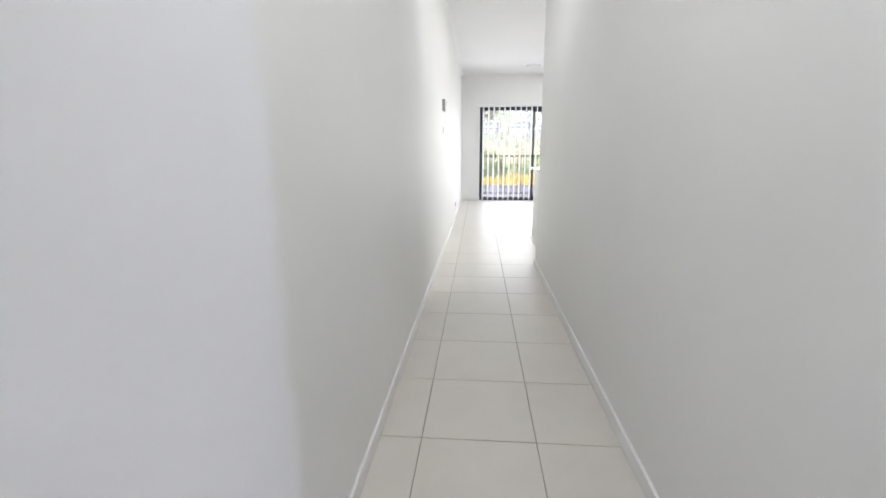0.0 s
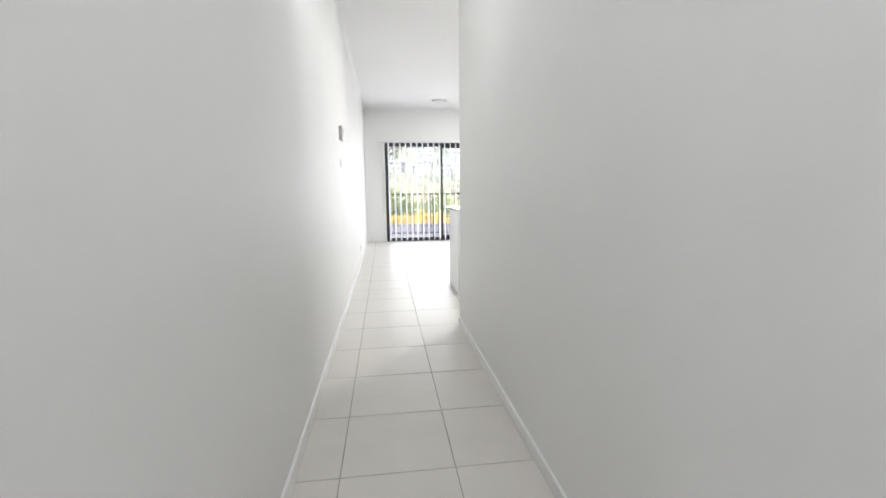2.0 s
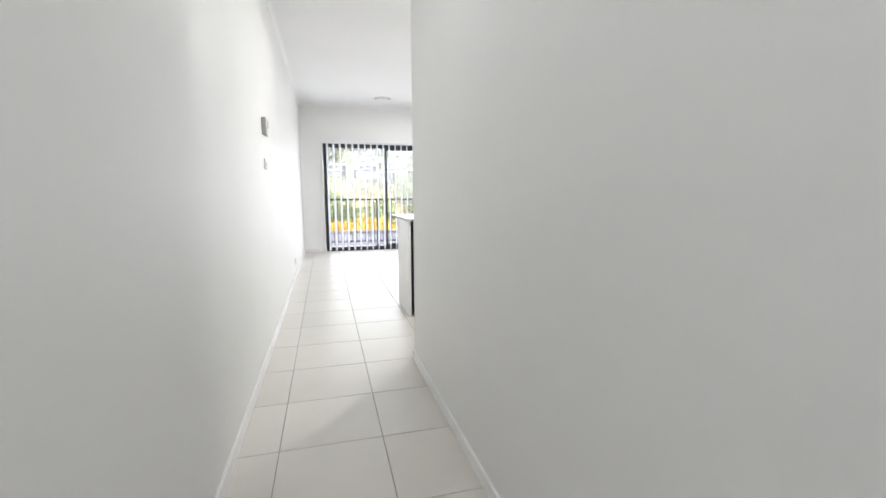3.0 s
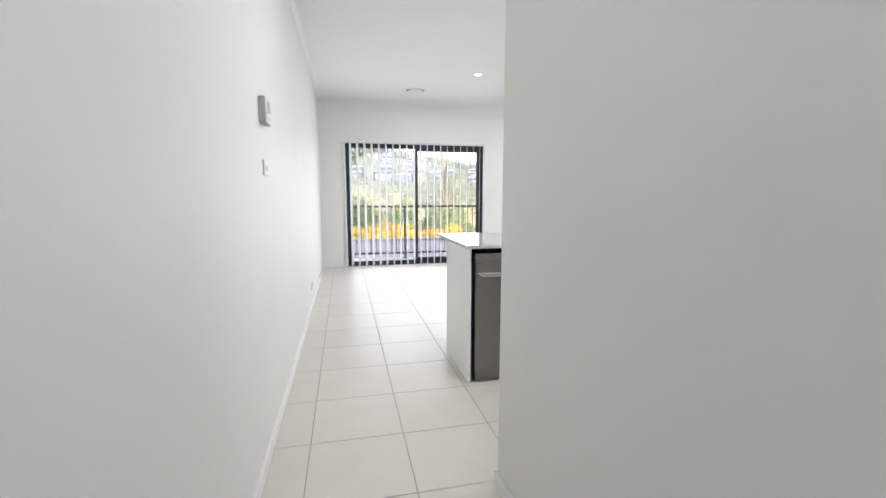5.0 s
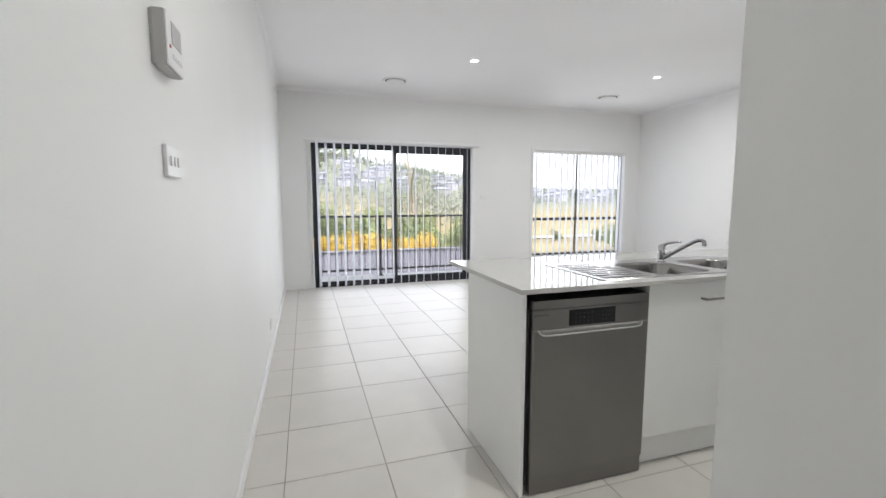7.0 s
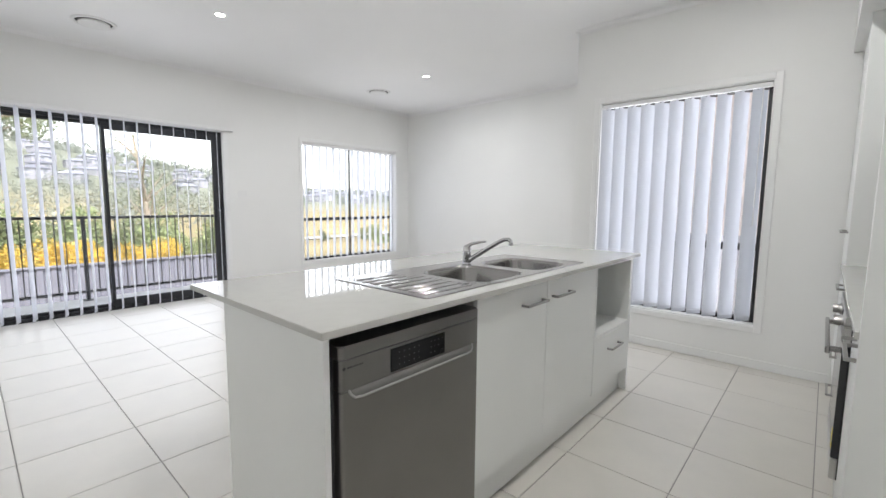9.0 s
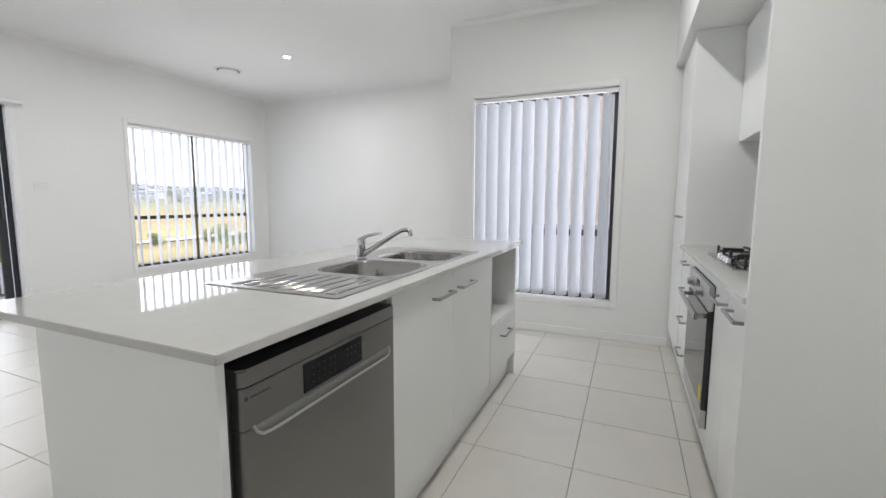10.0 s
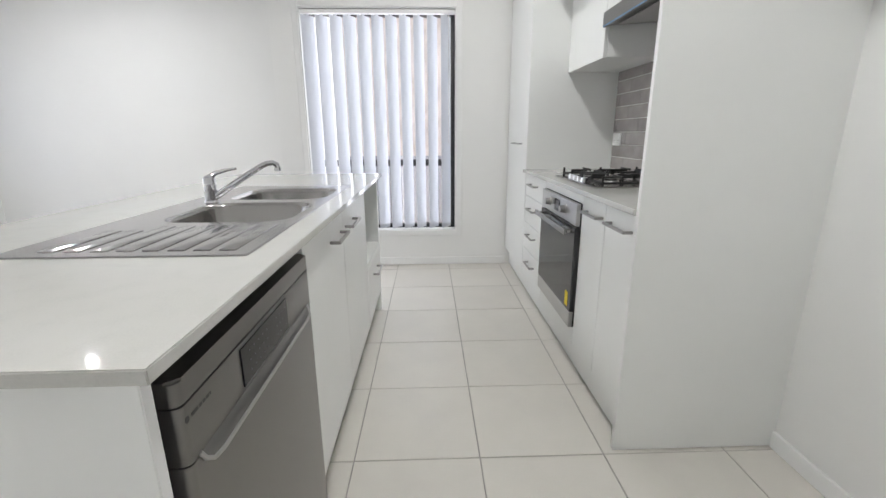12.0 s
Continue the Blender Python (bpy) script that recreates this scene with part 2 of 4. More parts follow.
wall("wall_east_kitchen", [
    (XK, XK + 0.2, YB - 0.1, W3[0], -0.2, CEIL), (XK, XK + 0.2, W3[1], YJ, -0.2, CEIL),
    (XK, XK + 0.2, W3[0], W3[1], -0.2, W3[2]), (XK, XK + 0.2, W3[0], W3[1], W3[3], CEIL)], "white painted wall with a tall window")
wall("wall_kitchen_back", [(XR + 0.09, XK, YB - 0.1, YB, -0.2, CEIL)], "white painted wall behind the kitchen")
wall("wall_corridor_east", [
    (XR, XR + 0.09, -4.15, YC, -0.2, CEIL), (XR, XR + 0.09, -5.0, -4.15, 2.06, CEIL), (XR, XR + 0.09, YS, -5.0, -0.2, CEIL)],
    "white painted plasterboard corridor wall")
wall("wall_south", [(XW, 4.0, YS - 0.1, YS, -0.2, CEIL)], "white painted wall that closes the corridor")
# assumed bedroom and doorway, out of view, placed to shape the side light
wall("wall_unseen_room_north", [(XR + 0.09, 3.75, -3.7, -3.6, -0.2, CEIL)], "white painted wall of an assumed, unseen bedroom")
wall("wall_unseen_room_east", [
    (3.75, 3.95, YS, -6.6, -0.2, CEIL), (3.75, 3.95, -5.9, -3.6, -0.2, CEIL),
    (3.75, 3.95, -6.6, -5.9, -0.2, 0.55), (3.75, 3.95, -6.6, -5.9, 2.06, CEIL)], "white painted wall of an assumed, unseen bedroom, with a narrow window")
def slab(z0, z1, grow):
    """One slab over the living room, kitchen, corridor and bedroom."""
    bm = bmesh.new()
    box(bm, XW - grow, XE + grow, YJ - grow, YN + grow, z0, z1)
    box(bm, XW - grow, XK + grow, YB - 0.1, YJ - grow, z0, z1)
    box(bm, XW - grow, XR + 0.09, -3.6, YB - 0.1, z0, z1)
    box(bm, XW - grow, 3.75 + grow, YS - 0.1, -3.6, z0, z1)
    return bm


solo("ceiling", slab(CEIL, CEIL + 0.12, 0.2), M_CEIL, "flat white plasterboard ceiling", "ceiling", "structure")
floor = solo("floor", slab(-0.2, -0.004, 0.02), M_GROUT, "floor of large pale grey porcelain tiles", "floor", "structure")

# bulkhead over the kitchen run
solo("bulkhead", bx(XR + 0.09, XK, YB, 0.0, 2.19, CEIL), M_WALL, "white plasterboard bulkhead above the kitchen cabinets", "bulkhead", "structure")

# skirting boards
def skirt(name, x0, x1, y0, y1):
    return solo(name, bx(x0, x1, y0, y1, 0.0, 0.067, bev=0.004), M_TRIM, "white painted skirting board", "skirting", "structure")


S = 0.013
skirt("baseboard_west", XW, XW + S, YS, YN)
skirt("baseboard_corridor_east", XR - S, XR, -4.15, YC)
skirt("baseboard_corridor_end", XR - S, XR + 0.09 + S, YC, YC + S)
skirt("baseboard_recess_side", XR + 0.09, XR + 0.09 + S, YB + S, YC)
skirt("baseboard_recess_back", XR + 0.09, 1.835, YB, YB + S)
skirt("baseboard_north_west", XW + S, SD[0] - 0.07, YN - S, YN)
skirt("baseboard_north", SD[1] + 0.07, XE, YN - S, YN)
skirt("baseboard_living_east", XE - S, XE, YJ, YN - S)
skirt("baseboard_jog", XK - S, XE - S, YJ, YJ + S)
skirt("baseboard_kitchen_east", XK - S, XK, -0.05, YJ)


# cornice, a small cove
def cornice(name, axis, a, b, wallc, sign):
    r = 0.04
    pts = [(0, 0), (0, -r)]
    for k in range(7):
        an = math.pi / 2 * k / 6
        pts.append((r - r * math.cos(an) * 0.92, -r + r * math.sin(an) * 0.92))
    pts.append((r, 0))
    out = [(wallc + sign * p[0], CEIL + p[1]) for p in pts]
    bm = prism(bmesh.new(), out, axis, a, b)
    return solo(name, bm, M_CEIL, "small white cove cornice", "cornice", "structure")


cornice("cornice_west", "y", YS, YN, XW, 1)
cornice("cornice_north", "x", XW, XE, YN, -1)
cornice("cornice_living_east", "y", YJ, YN, XE, -1)
cornice("cornice_jog", "x", XK, XE, YJ, 1)
cornice("cornice_kitchen_east", "y", 0.0, YJ, XK, -1)
cornice("cornice_bulkhead", "x", XR + 0.09, XK, 0.0, 1)
cornice("cornice_corridor_east", "y", YS, YC, XR, -1)
cornice("cornice_corridor_end", "x", XR, XR + 0.09, YC, 1)

# ---- doors, windows and blinds ----
def ring(bm, axis, a0, a1, z0, z1, c0, c1, w, bottom=True, bev=0.002):
    """A frame of four bars round an opening; axis x: it runs along x and is c0 to c1 deep in y."""
    def bar(p0, p1, q0, q1):
        if axis == "x":
            box(bm, p0, p1, c0, c1, q0, q1, bev, 1)
        else:
            box(bm, c0, c1, p0, p1, q0, q1, bev, 1)
    bar(a0, a0 + w, z0, z1)
    bar(a1 - w, a1, z0, z1)
    bar(a0 + w, a1 - w, z1 - w, z1)
    if bottom:
        bar(a0 + w, a1 - w, z0, z0 + w)
    return bm


def pane(parent, x0, x1, y0, y1, z0, z1):
    p = part("pane", bx(x0, x1, y0, y1, z0, z1), M_GLASS, parent, "clear glass")
    p.visible_shadow = False
    return p


# sliding door
sd = thing("door_1", (1.43, YN + 0.1, 0), "black aluminium sliding glass door to the balcony", "sliding door", kind="structure")
part("door_frame", ring(bmesh.new(), "x", SD[0] + 0.02, SD[1] - 0.012, 0.0, SD[3] - 0.012, YN + 0.055, YN + 0.165, 0.035), M_BLACK, sd)
part("track", bx(SD[0] + 0.055, SD[1] - 0.047, YN + 0.05, YN + 0.16, 0.0, 0.03, bev=0.003), M_BLACK, sd)
fixed = part("fixed_panel", ring(bmesh.new(), "x", 0.262, 1.452, 0.03, 2.04, YN + 0.115, YN + 0.15, 0.034), M_BLACK, sd)
pane(fixed, 0.30, 1.42, YN + 0.129, YN + 0.135, 0.07, 2.0)
bm = bmesh.new()
for b in ((1.420, 1.452, 0.03, 2.04), (2.522, 2.60, 0.03, 2.04), (1.452, 2.522, 1.965, 2.04), (1.452, 2.522, 0.03, 0.115)):
    box(bm, b[0], b[1], YN + 0.068, YN + 0.105, b[2], b[3], 0.002, 1)
slide = part("sliding_panel", bm, M_BLACK, sd)
pane(slide, 1.45, 2.53, YN + 0.084, YN + 0.09, 0.11, 1.97)
hb = bx(2.553, 2.588, YN + 0.042, YN + 0.068, 0.97, 1.20, bev=0.006)
part("handle", hb, M_BLACK, slide, "black door lock with a snib")
part("snib", cyl(bmesh.new(), (2.57, YN + 0.042, 1.10), (2.57, YN + 0.022, 1.10), 0.011), M_CHROME, slide, "chrome lock snib")


def architrave(name, axis, a0, a1, z0, z1, c0, c1, sill=True, label="white painted timber architrave"):
    bm = ring(bmesh.new(), axis, a0 - 0.043, a1 + 0.043, z0 - (0.043 if sill else 0), z1 + 0.043, c0, c1, 0.047, sill, 0.003)
    return solo(name, bm, M_TRIM, label, "trim", "structure")


architrave("trim_sliding_door", "x", SD[0], SD[1], 0.0, SD[3], YN - 0.011, YN, sill=False)
architrave("trim_window_north", "x", W2[0], W2[1], W2[2], W2[3], YN - 0.011, YN)
architrave("trim_window_kitchen", "y", W3[0], W3[1], W3[2], W3[3], XK - 0.011, XK)


def reveal(name, axis, a0, a1, z0, z1, c0, c1, bottom=True):
    bm = ring(bmesh.new(), axis, a0, a1, z0, z1, c0, c1, 0.012, bottom, 0.0)
    return solo(name, bm, M_TRIM, "white painted timber window reveal", "trim", "structure")


reveal("trim_reveal_door", "x", SD[0], SD[1], 0.0, SD[3], YN + 0.002, YN + 0.18, False)
reveal("trim_reveal_north", "x", W2[0], W2[1], W2[2], W2[3], YN + 0.002, YN + 0.18)
reveal("trim_reveal_kitchen", "y", W3[0], W3[1], W3[2], W3[3], XK + 0.002, XK + 0.18)

# north window: two sashes, a low transom
wi = thing("window_1", (4.64, YN + 0.1, W2[2]), "black aluminium window with two sashes and a transom", "window", kind="structure")
part("window_frame", ring(bmesh.new(), "x", W2[0] + 0.012, W2[1] - 0.012, W2[2] + 0.012, W2[3] - 0.012, YN + 0.09, YN + 0.16, 0.03), M_BLACK, wi)
part("mullion", bx(4.629, 4.647, YN + 0.108, YN + 0.142, W2[2] + 0.042, W2[3] - 0.042, bev=0.002), M_BLACK, wi)
for a, b in ((W2[0] + 0.042, 4.629), (4.647, W2[1] - 0.042)):
    part("transom", bx(a, b, YN + 0.10, YN + 0.15, 0.925, 0.97, bev=0.002), M_BLACK, wi)
    pane(wi, a, b, YN + 0.122, YN + 0.127, 0.97, W2[3] - 0.042)
    pane(wi, a, b, YN + 0.122, YN + 0.127, W2[2] + 0.042, 0.925)
part("latch", bx(5.505, 5.53, YN + 0.075, YN + 0.10, 0.93, 0.99, bev=0.004), M_BLACK, wi)

# kitchen window
wi = thing("window_2", (XK + 0.1, 1.01, W3[2]), "tall black aluminium kitchen window with a transom", "window", kind="structure")
part("window_frame", ring(bmesh.new(), "y", W3[0] + 0.012, W3[1] - 0.012, W3[2] + 0.012, W3[3] - 0.012, XK + 0.09, XK + 0.16, 0.032), M_BLACK, wi)
part("transom", bx(XK + 0.10, XK + 0.15, W3[0] + 0.044, W3[1] - 0.044, 0.87, 0.925, bev=0.002), M_BLACK, wi)
pane(wi, XK + 0.122, XK + 0.127, W3[0] + 0.044, W3[1] - 0.044, 0.925, W3[3] - 0.044)
pane(wi, XK + 0.122, XK + 0.127, W3[0] + 0.044, W3[1] - 0.044, W3[2] + 0.044, 0.87)

# window of the assumed bedroom, out of view, lets the side lamp through
wi = thing("window_3", (3.85, -6.25, 0.55), "narrow black aluminium window of an assumed, unseen bedroom", "window", kind="structure")
part("window_frame", ring(bmesh.new(), "y", -6.6, -5.9, 0.55, 2.06, 3.82, 3.88, 0.035), M_BLACK, wi)
pane(wi, 3.848, 3.853, -6.565, -5.935, 0.585, 2.025)


def blind(name, axis, a0, a1, z0, z1, c, n, turn, label, rail0, rail1, wand_at):
    """A vertical blind: head rail, n hanging vanes turned by an angle, a wand."""
    mid = (a0 + a1) / 2
    th = thing(name, (mid, c, z0) if axis == "x" else (c, mid, z0), label, "blind")
    if axis == "x":
        part("headrail", bx(rail0, rail1, c - 0.022, c + 0.022, z1, z1 + 0.03, bev=0.004), M_TRIM, th, "white aluminium head rail")
    else:
        part("headrail", bx(c - 0.022, c + 0.022, rail0, rail1, z1, z1 + 0.03, bev=0.004), M_TRIM, th, "white aluminium head rail")
    h = z1 - 0.012 - z0
    rnd = random.Random(n)
    # one vane: a thin strip with a slight curl, a hanger and a hem weight
    bm = bmesh.new()
    cols = []
    for k in range(7):
        u = k / 6 - 0.5
        cols.append((0.127 * u, 0.004 * (1 - 4 * u * u)))
    outline = [(u, d) for u, d in cols] + [(u, d + 0.0009) for u, d in cols[::-1]]
    prism(bm, outline, "z", 0, h)
    box(bm, -0.012, 0.012, 0.001, 0.005, h - 0.002, h + 0.014)
    me = finish("vane", bm, M_VANE, True)
    bm = bx(-0.058, 0.058, 0.0005, 0.0062, 0.006, 0.034, bev=0.001, seg=1)
    hem = finish("hem", bm, M_VANE)
    o = ORIGIN[th.name]
    for i in range(n):
        s = a0 + (a1 - a0) * (i + 0.5) / n
        where = Vector((s, c, z0)) if axis == "x" else Vector((c, s, z0))
        ob = new("vane", me)
        ob.parent = th
        ob.matrix_basis = Matrix.Translation(where - o) @ Matrix.Rotation(turn + radians(rnd.uniform(-1.5, 1.5)), 4, "Z")
        hm = new("hem_weight", hem)
        hm.parent = ob
        ORIGIN[ob.name] = o
    if axis == "y":
        part("wand", cyl(bmesh.new(), (c - 0.045, wand_at, z1 - 0.01), (c - 0.045, wand_at, z1 - 1.0), 0.004, seg=8), M_PLASTIC, th, "clear white plastic wand")
    return th


# open vanes stand about 63 degrees off the wall
blind("vertical_blind", "x", 0.25, 2.60, 0.022, 2.085, YN - 0.055, 20, radians(71), "white fabric vertical blind, vanes turned open, over the sliding door", 0.14, 2.74, 0)
blind("vertical_blind", "x", 3.75, 5.53, 0.345, 2.045, YN + 0.045, 15, radians(72), "white fabric vertical blind, vanes turned open, in the window", 3.735, 5.545, 0)
blind("vertical_blind", "y", 0.42, 1.62, 0.335, 2.058, XK + 0.035, 11, radians(90 + 50), "white fabric vertical blind, vanes half closed, in the kitchen window", 0.40, 1.62, 0.452)


# ---- ceiling fittings ----
def downlight(x, y):
    th = thing("downlight", (x, y, CEIL), "round recessed white ceiling downlight, switched on, known in the living room, added elsewhere", "downlight", "ceiling downlights")
    bm = bmesh.new()
    r0, r1, n = 0.036, 0.048, 28
    rings = [(r0, CEIL - 0.001), (r0 + 0.002, CEIL - 0.006), (r1 - 0.003, CEIL - 0.006), (r1, CEIL + 0.0)]
    vs = [[bm.verts.new((x + r * math.cos(2 * math.pi * k / n), y + r * math.sin(2 * math.pi * k / n), z)) for k in range(n)] for r, z in rings]
    for a, b in zip(vs, vs[1:]):
        for k in range(n):
            bm.faces.new((a[k], a[(k + 1) % n], b[(k + 1) % n], b[k]))
    part("trim_ring", bm, M_PLASTIC, th, smooth=True)
    part("lens", cyl(bmesh.new(), (x, y, CEIL - 0.004), (x, y, CEIL + 0.0), 0.037, seg=28), M_LED, th, "glowing frosted lens")


# the added fill lamps get fittings too
for x, y, _w in DOWNLIGHTS_AND_FILLS:
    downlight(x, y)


def vent(x, y):
    th = thing("ceiling_vent", (x, y, CEIL), "round white air conditioning vent in the ceiling", "vent", "ceiling vents")
    bm = bmesh.new()
    n = 40
    def lathe(rz):
        vs = [[bm.verts.new((x + r * math.cos(2 * math.pi * k / n), y + r * math.sin(2 * math.pi * k / n), z)) for k in range(n)] for r, z in rz]
        for a, b in zip(vs, vs[1:]):
            for k in range(n):
                bm.faces.new((a[k], a[(k + 1) % n], b[(k + 1) % n], b[k]))
        return vs
    lathe([(0.165, CEIL), (0.163, CEIL - 0.008), (0.15, CEIL - 0.014), (0.135, CEIL - 0.010), (0.132, CEIL)])
    part("collar", bm, M_PLASTIC, th, smooth=True)
    bm = bmesh.new()
    cyl(bm, (x, y, CEIL - 0.002), (x, y, CEIL), 0.134, seg=n)
    # flat black backing, paints the shade inside the slot
    part("slot_shade", bm, M_DARK, th, "black backing for the shade in the slot round the disc")
    bm = bmesh.new()
    vs = lathe([(0.113, CEIL - 0.008), (0.116, CEIL - 0.016), (0.112, CEIL - 0.022), (0.05, CEIL - 0.029), (0.002, CEIL - 0.030)])
    bm.faces.new(vs[0])
    part("disc", bm, M_PLASTIC, th, smooth=True)


vent(1.28, 5.03)
vent(4.46, 4.95)

# ---- wall plates ----
ctl = thing("wall_controller", (XW, 0.63, 1.61), "white air conditioning controller on the wall, housing greyed for its shaded side", "controller")
# housing greyed to carry the shade on the side facing the corridor
part("body", bx(XW + 0.004, XW + 0.030, 0.565, 0.695, 1.545, 1.665, bev=0.003), M_GREY, ctl, "housing, greyed for its shaded side")
part("cover", bx(XW + 0.030, XW + 0.034, 0.567, 0.693, 1.547, 1.663, bev=0.001, seg=1), M_PLASTIC, ctl, "white front cover")
part("base_plate", bx(XW, XW + 0.004, 0.568, 0.692, 1.548, 1.662), M_GREY, ctl)
part("screen", bx(XW + 0.034, XW + 0.0355, 0.60, 0.675, 1.60, 1.65, bev=0.0005), M_GREY, ctl, "grey display")
for i in range(4):
    part("button", bx(XW + 0.034, XW + 0.037, 0.598 + 0.021 * i, 0.612 + 0.021 * i, 1.568, 1.578, bev=0.001), M_PLASTIC, ctl)
part("lamp", cyl(bmesh.new(), (XW + 0.034, 0.583, 1.59), (XW + 0.036, 0.583, 1.59), 0.004), mat("red_lens", (0.5, 0.05, 0.04), 0.3), ctl, "small red indicator")


def plate(name, axis, a, z, wall_at, sign, label, rockers, wide=0.116, high=0.074):
    """A switch or socket plate on a wall; axis: the way it runs."""
    def b(a0, a1, d0, d1, z0, z1, bev=0.002):
        c0, c1 = sorted((wall_at + sign * d0, wall_at + sign * d1))
        return bx(a0, a1, c0, c1, z0, z1, bev=bev) if axis == "x" else bx(c0, c1, a0, a1, z0, z1, bev=bev)
    th = thing(name, (a, wall_at, z) if axis == "x" else (wall_at, a, z), label, "socket" if "socket" in name else "switch")
    part("plate", b(a - wide / 2, a + wide / 2, 0, 0.010, z - high / 2, z + high / 2, 0.003), M_PLASTIC, th)
    for da, dz in rockers:
        part("rocker", b(a + da - 0.007, a + da + 0.007, 0.010, 0.014, z + dz - 0.012, z + dz + 0.012), M_PLASTIC, th)
    if "socket" in name:
        for s in (-1, 1):
            for da, dz, w, h in ((-0.007, -0.006, 0.003, 0.009), (0.007, -0.006, 0.003, 0.009), (0, -0.02, 0.003, 0.009)):
                q = a + s * 0.028 + da
                part("pin_slot", b(q - w / 2, q + w / 2, 0.010, 0.0106, z + dz - h / 2, z + dz + h / 2, 0.0), M_DARKMARK, th)
    return th


plate("light_switch", "y", 0.655, 1.342, XW, 1, "white three gang light switch on the wall", ((-0.028, 0.0), (0.0, 0.0), (0.028, 0.0)))
plate("power_socket", "y", 3.22, 0.225, XW, 1, "white double power socket low on the wall", ((-0.028, 0.02), (0.028, 0.02)))
plate("light_switch", "x", 2.85, 1.31, YN, -1, "white light switch beside the sliding door", ((-0.02, 0.0), (0.02, 0.0)))


# ---- kitchen ----
def bar_handle(parent, x0, x1, z, front, sign):
    """A square bar handle on two posts; sign: the way it stands off the front."""
    bm = bmesh.new()
    c0, c1 = sorted((front + sign * 0.026, front + sign * 0.036))
    box(bm, x0, x1, c0, c1, z - 0.005, z + 0.005, 0.0012, 1)
    for x in (x0 + 0.005, x1 - 0.005):
        d0, d1 = sorted((front, front + sign * 0.027))
        box(bm, x - 0.005, x + 0.005, d0, d1, z - 0.005, z + 0.005, 0.001, 1)
    return part("handle", bm, M_NICKEL, parent, "brushed nickel bar handle")


def holed(outer, holes, z0, z1):
    """A slab with holes through it."""
    bm = bmesh.new()
    edges = []
    for loop in (outer, *holes):
        vs = [bm.verts.new((x, y, z0)) for x, y in loop]
        edges += [bm.edges.new((vs[k], vs[(k + 1) % len(vs)])) for k in range(len(vs))]
    bmesh.ops.triangle_fill(bm, use_beauty=True, use_dissolve=False, edges=edges)
    if z1 != z0:
        r = bmesh.ops.extrude_face_region(bm, geom=list(bm.faces))
        bmesh.ops.translate(bm, vec=(0, 0, z1 - z0), verts=[g for g in r["geom"] if isinstance(g, bmesh.types.BMVert)])
    return bm


def rounded(x0, x1, y0, y1, r, n=6):
    pts = []
    for cx, cy, a in ((x1 - r, y1 - r, 0), (x0 + r, y1 - r, 90), (x0 + r, y0 + r, 180), (x1 - r, y0 + r, 270)):
        for k in range(n + 1):
            t = radians(a + 90 * k / n)
            pts.append((cx + r * math.cos(t), cy + r * math.sin(t)))
    return pts


# island
FY = 0.95                                     # front of the island's doors
IX0, IX1, IY0, IY1 = 0.925, 3.28, 0.925, 1.815
BOWLS = ((1.70, 2.06), (2.13, 2.47))
BY0, BY1 = 1.025, 1.395
top = holed([(IX0, IY0), (IX1, IY0), (IX1, IY1), (IX0, IY1)], [[(1.66, 1.005), (2.50, 1.005), (2.50, 1.44), (1.66, 1.44)]], 0.88, 0.90)
es = [e for e in top.edges if len(e.link_faces) == 2 and e.calc_face_angle(0) > 1.0 and all(abs(v.co.x - IX0) < 1e-4 or abs(v.co.x - IX1) < 1e-4 or abs(v.co.y - IY0) < 1e-4 or abs(v.co.y - IY1) < 1e-4 for v in e.verts)]
bmesh.ops.bevel(top, geom=es, offset=0.0018, segments=2, affect="EDGES")
solo("island_benchtop", top, M_STONE, "polished off-white engineered stone benchtop on the kitchen island", "benchtop")

unit = thing("end_panel", (0.952, 1.25, 0), "white laminate end panel closing the island", "panel", "island end panels")
part("board", bx(0.943, 0.961, FY, 1.548, 0.004, 0.88, bev=0.0012, seg=1), M_LAM, unit)
part("edge_strip", bx(0.9435, 0.9605, FY - 0.0012, FY, 0.006, 0.878), M_LAMEDGE, unit)
unit = thing("end_panel", (3.204, 1.25, 0), "white laminate end panel at the window end of the island", "panel", "island end panels")
part("board", bx(3.196, 3.214, FY, 1.548, 0.004, 0.88, bev=0.0012, seg=1), M_LAM, unit)
solo("island_back_panel", bx(0.961, 3.196, 1.530, 1.548, 0.004, 0.88, bev=0.001, seg=1), M_LAM, "white laminate panel along the back of the island", "panel")

cab = thing("sink_cabinet", (2.1, 1.25, 0), "white laminate two door cabinet under the sink", "cabinet")
bm = bmesh.new()
box(bm, 1.572, 1.588, FY + 0.02, 1.52, 0.15, 0.88)
box(bm, 2.622, 2.637, FY + 0.02, 1.52, 0.15, 0.88)
box(bm, 1.588, 2.622, FY + 0.02, 1.52, 0.15, 0.166)
part("body", bm, M_INNER, cab)
part("kickboard", bx(1.572, 3.196, FY + 0.045, FY + 0.061, 0.004, 0.15), M_LAM, cab)
for x0, x1, h0, h1 in ((1.573, 2.086, 1.872, 2.045), (2.089, 2.636, 2.128, 2.305)):
    d = part("door", bx(x0, x1, FY, FY + 0.018, 0.157, 0.874, bev=0.0015, seg=1), M_LAM, cab)
    bar_handle(d, h0, h1, 0.797, FY, -1)

